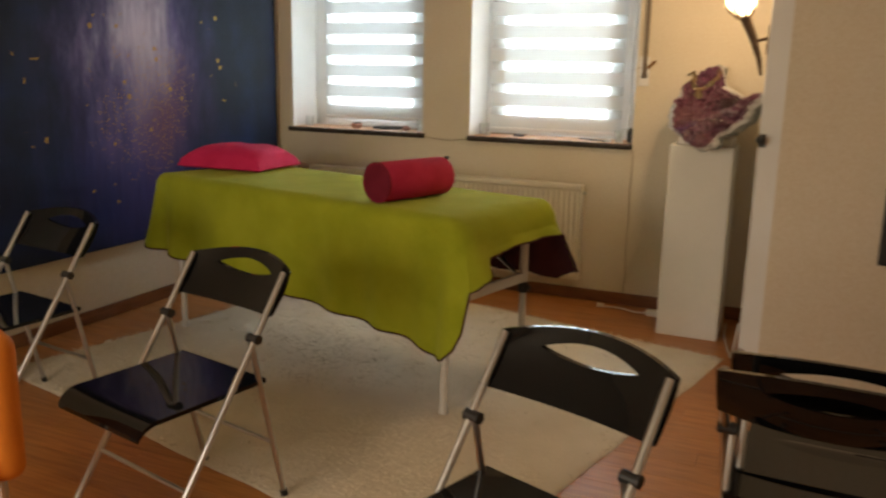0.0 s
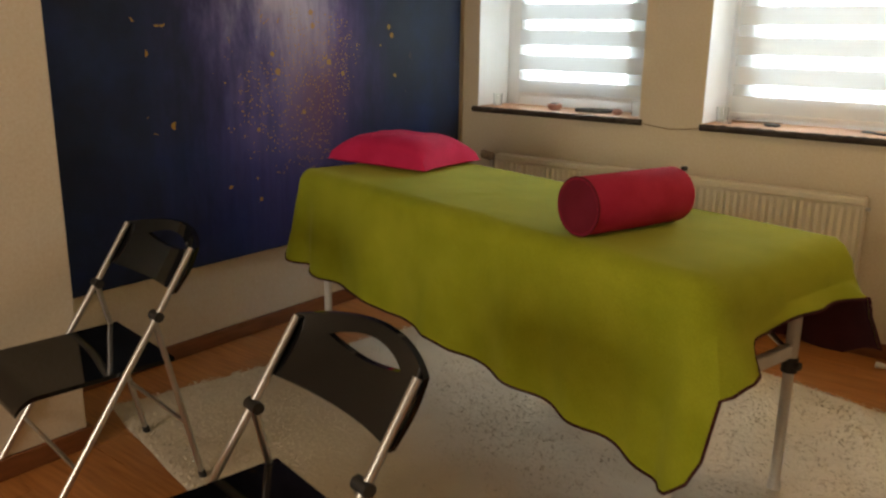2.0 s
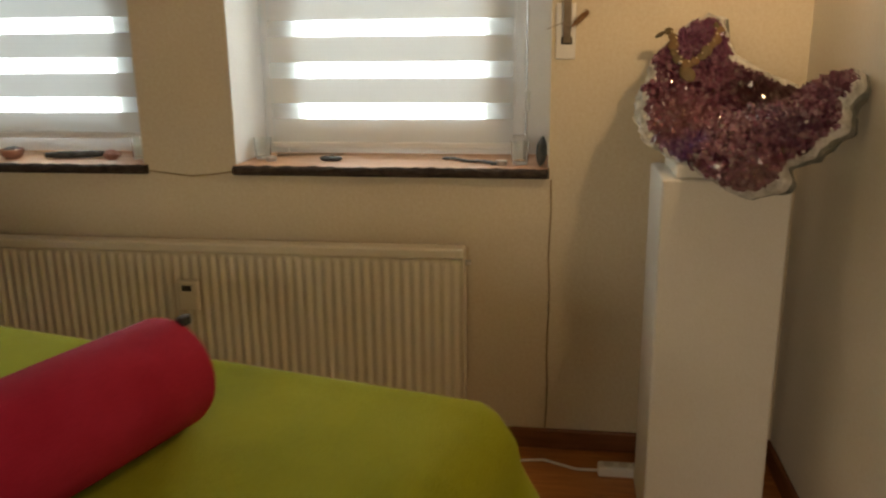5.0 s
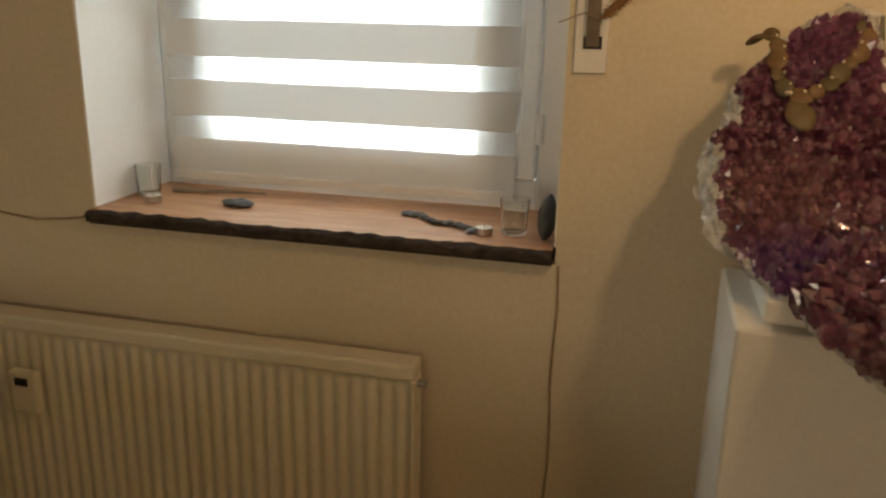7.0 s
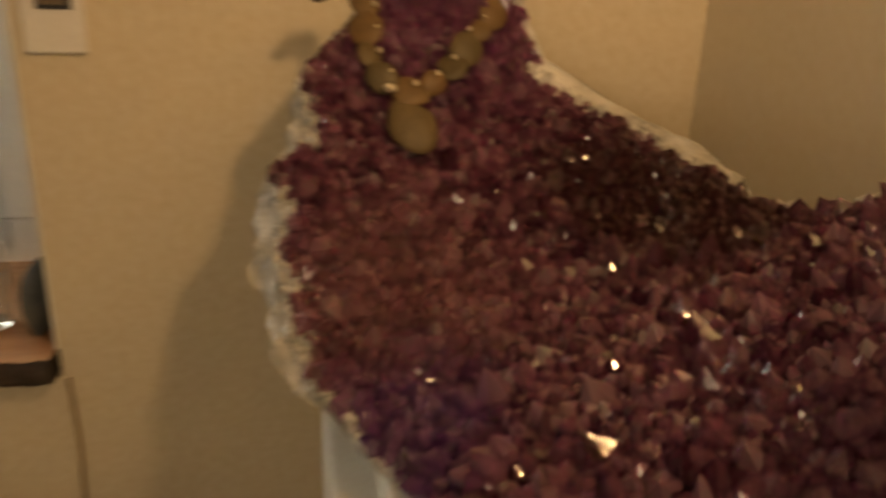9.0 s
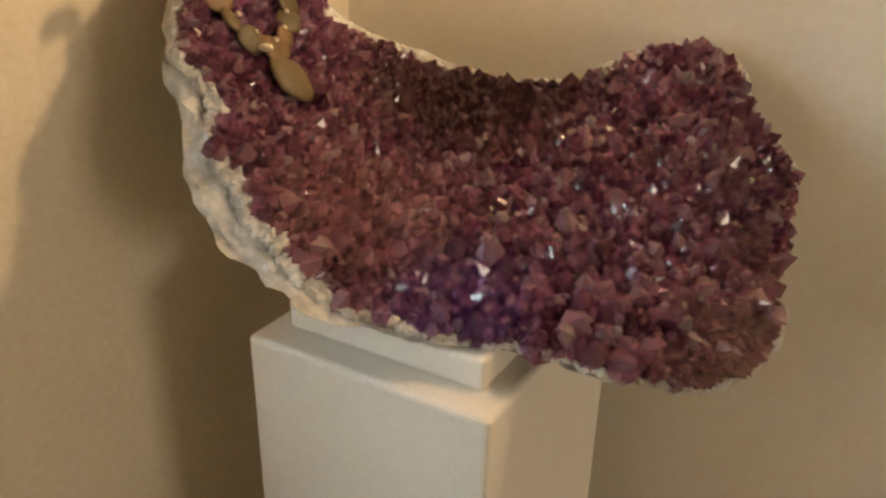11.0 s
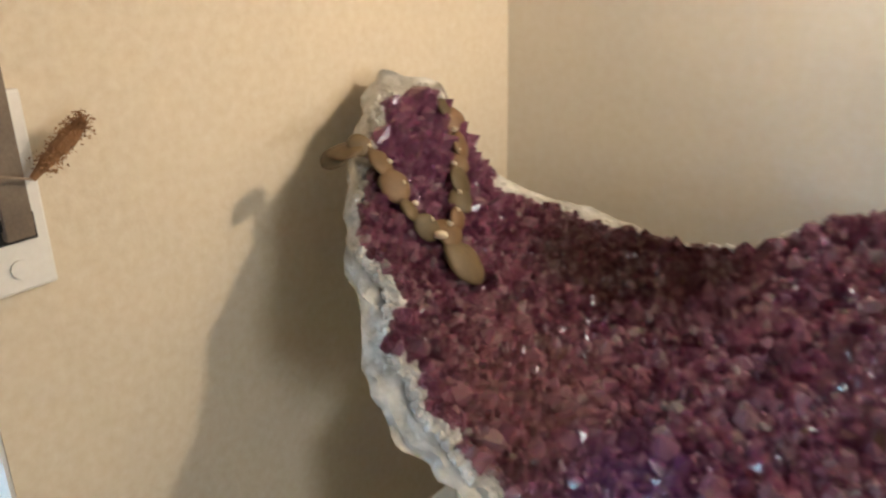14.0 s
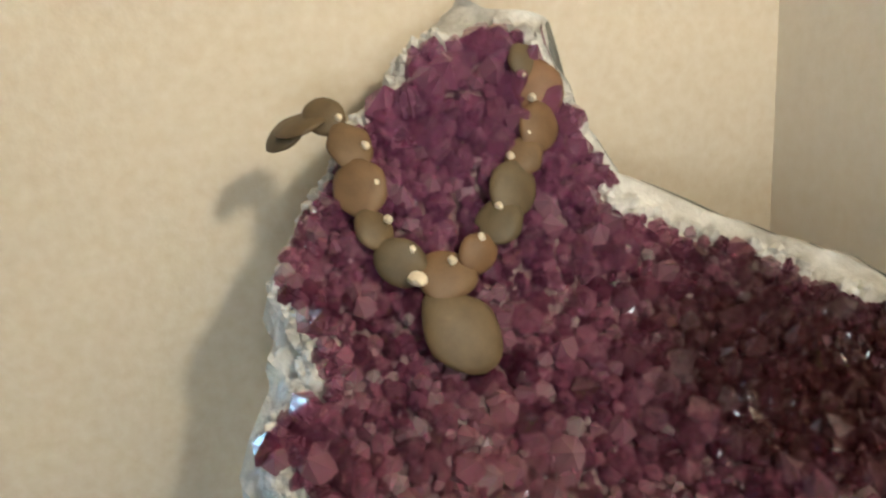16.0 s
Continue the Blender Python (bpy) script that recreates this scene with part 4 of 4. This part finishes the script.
        white = rind > 0.18 + 0.25 * noise.noise(Vector((a * 60, b * 60, 4)))
        if white:
            if rind > 0.5:
                continue
            size = rnd.uniform(0.005, 0.009)
        cell = (int(a / 0.02 + 100), int(b / 0.02 + 100))
        if any((x - a) ** 2 + (y - b) ** 2 < (0.29 * (s + size)) ** 2 for i in (-1, 0, 1) for j in (-1, 0, 1) for x, y, s in grid.get((cell[0] + i, cell[1] + j), ())):
            continue
        grid.setdefault(cell, []).append((a, b, size))
        spots.append((a, b, size, white, e))
    joined = {True: ([], []), False: ([], [])}
    singles = 0
    for a, b, size, white, e in spots:
        nrm = face_normal(a, b)
        tilt = 0.27 if not white else 0.4
        way = (nrm + Vector((rnd.gauss(0, tilt * 0.6), rnd.gauss(0, tilt * 0.6), rnd.gauss(0, tilt * 0.6)))).normalized()
        m = Matrix.Translation(on_face(a, b, size * (0.06 if not white else -0.12) - roll_over(a, b))) @ way.to_track_quat("Z", "Y").to_matrix().to_4x4() @ pose(0, 0, 0, 0, 0, rnd.uniform(0, 360))
        k = size * rnd.uniform(0.95, 1.2)
        m = m @ Matrix.Diagonal((k * 1.42, k * 1.42, k * rnd.uniform(0.85, 1.4) * (0.8 if white else 1.0), 1))
        me = kinds[rnd.randrange(8)]
        if not white and size > 0.0118 and singles < 280 and e > 0.02:
            ob = new("crystal", me)
            ob.parent, ob.matrix_world = g, m
            singles += 1
            continue
        vs, fs = joined[white]
        o = len(vs)
        vs.extend((m @ v.co)[:] for v in me.vertices)
        fs.extend(tuple(o + i for i in p.vertices) for p in me.polygons)
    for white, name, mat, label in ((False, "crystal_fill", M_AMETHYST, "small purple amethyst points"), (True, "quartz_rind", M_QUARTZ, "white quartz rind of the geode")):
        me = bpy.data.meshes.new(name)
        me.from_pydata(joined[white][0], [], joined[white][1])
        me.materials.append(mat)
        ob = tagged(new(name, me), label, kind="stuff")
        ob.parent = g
    print("crystals", len(spots), singles)


geode()


def necklace():
    nk = thing("stone_necklace", Matrix.Identity(4), "necklace of flat brown pebbles hung over the amethyst", "necklace")
    path = [(-0.308, 0.153), (-0.299, 0.161), (-0.287, 0.168), (-0.267, 0.153), (-0.250, 0.129), (-0.234, 0.107), (-0.217, 0.091), (-0.200, 0.088), (-0.195, 0.104), (-0.196, 0.125), (-0.200, 0.146), (-0.205, 0.168), (-0.207, 0.189), (-0.217, 0.214), (-0.227, 0.229)]
    pts = [on_face(a, b, 0.021) for a, b in path]
    for k, (a, b) in enumerate(path):
        q = Vector(path[min(k + 1, len(path) - 1)]) - Vector(path[max(k - 1, 0)])
        along = (on_face(a + q.x, b + q.y) - on_face(a, b)).normalized()
        nrm = face_normal(a, b)
        side = nrm.cross(along).normalized()
        nrm = along.cross(side)
        m = Matrix((side, along, nrm)).transposed().to_4x4()
        m = Matrix.Translation(pts[k]) @ m @ pose(0, 0, 0, 0, 14 if k % 2 else -12, 0)
        s = 1.0 + 0.18 * math.sin(k * 2.1)
        ob = part("pebble", pebble(0.0145 * s, 0.0165 * s, 0.0042, k + 3, 0.1), M_BEAD, nk, smooth=True)
        ob.matrix_world = m
        kn = part("knot", pebble(0.0028, 0.0042, 0.0028, k, 0.3, 2), M_STRING, nk)
        kn.matrix_world = Matrix.Translation(pts[k] - face_normal(a, b) * -0.004 + (on_face(-0.225, 0.16) - pts[k]).normalized() * 0.010)
    p0, p1 = on_face(-0.208, 0.082, 0.022), on_face(-0.166, 0.046, 0.026)
    along = (p0 - p1).normalized()
    nrm = face_normal(-0.19, 0.06)
    side = along.cross(nrm).normalized()
    m = Matrix((side, along, side.cross(along))).transposed().to_4x4()
    bm = pebble(0.023, 0.029, 0.006, 2, 0.06)
    for v in bm.verts:
        v.co.x *= 1 - 0.32 * max(0.0, v.co.y / 0.029)
    ob = part("pendant", bm, M_BEAD, nk, "drop-shaped olive brown pendant stone", smooth=True)
    ob.matrix_world = Matrix.Translation((p0 + p1 * 1.6) / 2.6) @ m
    part("thread", tube(pts, 0.0012, 6), M_STRING, nk, "cream thread")
    kn = part("knot", pebble(0.006, 0.008, 0.004, 9, 0.4, 2), M_STRING, nk, "cream thread knot")
    kn.matrix_world = Matrix.Translation(p0 - nrm * -0.006)


necklace()

# ---- torch lamp on the niche wall ----


def torch_lamp():
    t = thing("wall_torch_lamp", pose(0, 3.51, 0), "bronze torch-shaped wall lamp with lit opal glass", "wall lamp")
    part("handle", tube([(1.888, 0, 1.43), (1.874, 0, 1.50), (1.838, 0, 1.60), (1.795, 0, 1.695)], [0.007, 0.012, 0.018, 0.026], 14), M_BRONZE, t, smooth=True)
    part("wall_plate", box(1.902, 1.92, -0.03, 0.03, 1.52, 1.66, 0.006), M_BRONZE, t)
    part("bracket", tube([(1.905, 0, 1.60), (1.85, 0, 1.585)], 0.008, 10), M_BRONZE, t)
    for k in range(6):
        a = k * math.pi / 3
        leaf = part("leaf", tube([(1.788 + 0.022 * math.cos(a), 0.022 * math.sin(a), 1.685), (1.775 + 0.05 * math.cos(a), 0.05 * math.sin(a), 1.72), (1.77 + 0.064 * math.cos(a), 0.064 * math.sin(a), 1.75)], [0.006, 0.007, 0.002], 8), M_BRONZE, t)
    for k in range(5):
        a = k * 2 * math.pi / 5 + 0.3
        ca, sa = math.cos(a), math.sin(a)
        part("glass_flame", tube([(1.78 + 0.03 * ca, 0.03 * sa, 1.705), (1.77 + 0.05 * ca, 0.05 * sa, 1.75), (1.766 + 0.05 * ca, 0.05 * sa, 1.80), (1.764 + 0.02 * ca, 0.02 * sa, 1.825)], [0.010, 0.021, 0.018, 0.004], 12), M_SHADE, t, "glowing opal glass", smooth=True)


torch_lamp()

# ---- belt winder beside the window ----


def belt_winder():
    w = thing("shutter_belt_winder", pose(1.188, WY, 1.355), "white wall plate with a brown shutter belt", "belt winder")
    part("plate", box(-0.031, 0.031, -0.008, 0, 0, 0.17, 0.003), M_WHITE, w)
    part("slot", box(-0.014, 0.02, -0.0095, -0.008, 0.045, 0.068), M_RUBBER, w)
    part("belt", box(-0.009, 0.015, -0.020, -0.014, 0.055, 1.1, 0.001), M_BELT, w, "brown woven belt")
    part("belt_turn", box(-0.009, 0.015, -0.019, -0.0096, 0.050, 0.058, 0.001), M_BELT, w)
    part("screw", tube([(0.0, -0.0085, 0.022), (0.0, -0.0105, 0.022)], 0.008, 14), M_WHITE, w)


belt_winder()


def dried_twig():
    t = thing("dried_plant_spike", pose(1.205, WY - 0.022, 1.455), "brown dried seed spike tucked behind the belt", "dried plant")
    pts = [Vector((0, -0.006, 0)), Vector((0.017, -0.010, 0.016)), Vector((0.034, -0.013, 0.030)), Vector((0.047, -0.016, 0.042))]
    part("spike", tube(pts, [0.003, 0.006, 0.008, 0.004], 8), M_TWIG, t)
    rnd = random.Random(3)
    bm = bmesh.new()
    for k in range(900):
        f = rnd.uniform(0.2, 1)
        p = pts[0].lerp(pts[3], f) + Vector([rnd.gauss(0, 0.0048) for _ in range(3)])
        d = Vector([rnd.gauss(0, 1) for _ in range(3)]).normalized() * 0.0035
        s = d.orthogonal().normalized() * 0.0012
        vs = [bm.verts.new(q) for q in (p - s, p + s, p + d)]
        bm.faces.new(vs)
    part("seed_tuft", bm, M_TWIG, t)
    part("stem", tube([(0.0, -0.006, 0.0), (-0.03, -0.01, 0.01), (-0.075, -0.02, -0.008)], 0.0013, 6), M_DRIFT, t, "thin grey stem")


dried_twig()

# ---- things on the window sills ----
SZ = 1.008


def tumbler(x, y, r=0.032, h=0.075):
    g = thing("glass_tumbler", pose(x, y, SZ), "small clear glass tumbler standing on the sill", "glass", "sill glasses")
    part("glass_wall", lathe([(r * 0.8, 0.0), (r * 0.84, 0.004), (r, h), (r - 0.0025, h), (r * 0.84 - 0.003, 0.009), (0.001, 0.008)], 28), M_GLASS, g, smooth=True)


def tealight(x, y):
    c = thing("tealight", pose(x, y, SZ), "small white tealight candle on the wooden sill", "candle", "sill candles")
    part("cup", lathe([(0.0185, 0), (0.019, 0.015), (0.0178, 0.0152), (0.0172, 0.012)], 24), M_STEEL, c, smooth=True)
    part("wax", lathe([(0.0174, 0.010), (0.0174, 0.0156), (0.004, 0.0150)], 24), M_WAX, c)
    part("wick", tube([(0, 0, 0.0145), (0.001, 0, 0.021)], 0.0008, 5), M_RUBBER, c)


tumbler(0.115, 4.50)
tealight(0.165, 4.44)
tumbler(1.045, 4.425)
tealight(0.985, 4.40)
tumbler(-1.25, 4.47, 0.028, 0.07)
tumbler(-0.34, 4.46, 0.028, 0.08)


def stone_chain(name, pts, label, mat, size):
    s = thing(name, pose(pts[0][0], pts[0][1], SZ), label, "necklace")
    for k, (x, y) in enumerate(pts):
        ob = part("pebble", pebble(size * (1 + 0.2 * math.sin(k * 1.9)), size * 0.7, 0.005, k + 20, 0.15, 2), mat, s, smooth=True)
        ob.matrix_parent_inverse = s.matrix_world.inverted()
        ob.location = (x, y, SZ + 0.005)
        ob.rotation_euler = (0.1, 0.12 * math.sin(k * 3), k * 0.9)


stone_chain("slate_necklace", [(0.785 + 0.022 * k, 4.505 - 0.012 * k + 0.01 * math.sin(k * 1.3)) for k in range(9)], "string of flat dark slate pebbles lying on the sill", M_SLATE, 0.018)


def single_stone(name, x, y, r, seed, mat, label, category="stone"):
    ob = part(name, pebble(r[0], r[1], r[2], seed, 0.25), mat, None, smooth=True)
    ob.location = (x, y, SZ + r[2] * 0.86)
    return tagged(ob, label, category)


for k, (x, y, r) in enumerate([(0.36, 4.46, 0.022), (0.395, 4.455, 0.026), (0.378, 4.475, 0.018)]):
    single_stone("black_stone", x, y, (r, r * 0.7, 0.009), k, M_SLATE, "flat black stone lying on the wooden sill")
ob = part("oval_slate", pebble(0.034, 0.014, 0.048, 8, 0.12), M_SLATE, None, smooth=True)
ob.location, ob.rotation_euler = (1.118, 4.40, SZ + 0.046), (0, radians(10), radians(70))
tagged(ob, "dark oval stone leaning against the window reveal", "stone")
single_stone("rose_quartz", -0.445, 4.45, (0.034, 0.022, 0.018), 4, M_PINKSTONE, "pinkish rough stone lying on the sill")
ob = part("wooden_stick", tube([(0.15, 4.55, SZ + 0.006), (0.28, 4.56, SZ + 0.008), (0.40, 4.56, SZ + 0.009)], [0.006, 0.005, 0.003], 8), M_DRIFT)
tagged(ob, "thin pale wooden stick lying on the sill", "stick")
ob = part("driftwood", tube([(-0.70, 4.44, SZ + 0.012), (-0.62, 4.45, SZ + 0.014), (-0.53, 4.47, SZ + 0.014), (-0.47, 4.48, SZ + 0.016)], [0.010, 0.014, 0.013, 0.009], 10), M_SLATE)
tagged(ob, "grey driftwood branch lying on the sill", "driftwood")


def bowl():
    b = thing("stone_bowl", pose(-0.84, 4.45, SZ), "small pink clay bowl filled with dark pebbles", "bowl")
    part("dish", lathe([(0.022, 0), (0.038, 0.012), (0.043, 0.032), (0.039, 0.034), (0.034, 0.016), (0.002, 0.012)], 28), M_PINKSTONE, b, smooth=True)
    for k in range(9):
        a = k * 2.4
        ob = part("pebble", pebble(0.011, 0.009, 0.007, k + 60, 0.2, 2), M_SLATE, b)
        ob.location = (0.007 * math.sqrt(k) * math.cos(a), 0.007 * math.sqrt(k) * math.sin(a), 0.034)


bowl()

# ---- cables and socket strip ----


def cable(name, pts, r, mat, label):
    return tagged(part(name, tube(pts, r, 6), mat, smooth=True), label, "cable")


cable("cable", [(-0.25 + 0.08 * k, WY - 0.003, 0.985 - 0.018 * math.sin(k / 4 * math.pi) + 0.002 * (k % 2)) for k in range(5)], 0.003, M_CORD, "thin brown cord along the wall between the sills")
cable("cable", [(1.152 + 0.003 * math.sin(k * 1.7), WY - 0.003, 0.97 - 0.09 * k) for k in range(11)], 0.0028, M_CORD, "thin brown cord running down the wall")
cable("floor_cable", [(1.02, 4.22, 0.005), (1.15, 4.24, 0.005), (1.26, 4.19, 0.005), (1.34, 4.18, 0.012)], 0.0045, M_WHITE, "white mains cable lying on the floor")
cable("floor_cable", [(1.79, 4.2, 0.005), (1.80, 4.0, 0.005), (1.83, 3.8, 0.005), (1.87, 3.6, 0.005), (1.89, 3.45, 0.10), (1.905, 3.44, 0.24)], 0.004, M_WHITE, "white lamp cable beside the pedestal")


def socket_strip():
    s = thing("socket_strip", pose(1.41, 4.18, 0), "white plastic mains socket strip on the floor", "socket strip")
    part("body", box(-0.08, 0.08, -0.024, 0.024, 0, 0.036, 0.007, 3), M_WHITE, s)
    for x in (-0.045, 0.005, 0.05):
        part("socket", tube([(x, 0, 0.0355), (x, 0, 0.0375)], 0.017, 16), M_TUBE, s)
    part("plug", tube([(1.02 - 1.41, 0.04, 0.012), (1.06 - 1.41, 0.04, 0.012)], [0.016, 0.012], 12), M_WHITE, s)


socket_strip()


def wall_socket():
    s = thing("wall_socket", pose(RX, 3.46, 0.24), "white wall socket on the niche wall", "socket")
    part("plate", box(-0.008, 0, -0.04, 0.04, -0.04, 0.04, 0.004), M_WHITE, s)
    part("insert", tube([(-0.0085, 0, 0), (-0.0095, 0, 0)], 0.022, 20), M_TUBE, s)


wall_socket()


def coat_hook():
    h = thing("wall_hook", pose(1.93, 3.385, 1.137), "small black hook on the white edge strip", "hook")
    part("base_plate", box(-0.016, 0.016, -0.006, 0, -0.03, 0.03, 0.003), M_RUBBER, h)
    part("arm", tube([(0, -0.004, 0.0), (-0.002, -0.03, -0.004), (-0.004, -0.05, 0.004)], 0.008, 10), M_RUBBER, h, smooth=True)
    knob = part("knob", pebble(0.022, 0.018, 0.02, 5, 0.05), M_RUBBER, h, smooth=True)
    knob.location = (-0.004, -0.055, 0.006)


coat_hook()


def dark_picture():
    p = thing("framed_picture", pose(2.66, 3.36, 0.62), "dark framed picture on the beige wall", "picture")
    part("frame", box(-0.2, 0.2, -0.03, 0, 0, 0.45, 0.006), M_RUBBER, p)
    part("print", box(-0.16, 0.16, -0.033, -0.030, 0.04, 0.41), M_SLATE, p)


dark_picture()

# ---- parquet ----


def parquet():
    f = thing("floor", Matrix.Identity(4), "orange brown oak parquet floor", "floor", kind="structure")
    rnd = random.Random(2)
    meshes = {}
    W, LEN = 0.135, 1.3
    y, row = -2.3, 0
    while y < WY - 0.001:
        x = -1.65 - (row * 0.47) % LEN
        while x < 3.4:
            x0, x1 = max(x, -1.65), min(x + LEN, 3.4)
            if x1 - x0 > 0.05:
                ln = round(x1 - x0, 2)
                wd = round(min(W, WY - y), 3)
                if (ln, wd) not in meshes:
                    bm = box(-ln / 2 + 0.0007, ln / 2 - 0.0007, -wd / 2 + 0.0007, wd / 2 - 0.0007, -0.015, 0, 0.0008, 1)
                    me = bpy.data.meshes.new("plank")
                    bm.to_mesh(me)
                    bm.free()
                    me.materials.append(M_PLANK)
                    meshes[(ln, wd)] = me
                ob = new("plank", meshes[(ln, wd)])
                ob.parent = f
                ob.location = ((x0 + x1) / 2, y + wd / 2, rnd.uniform(-0.0004, 0.0))
            x += LEN
        y += W
        row += 1


parquet()
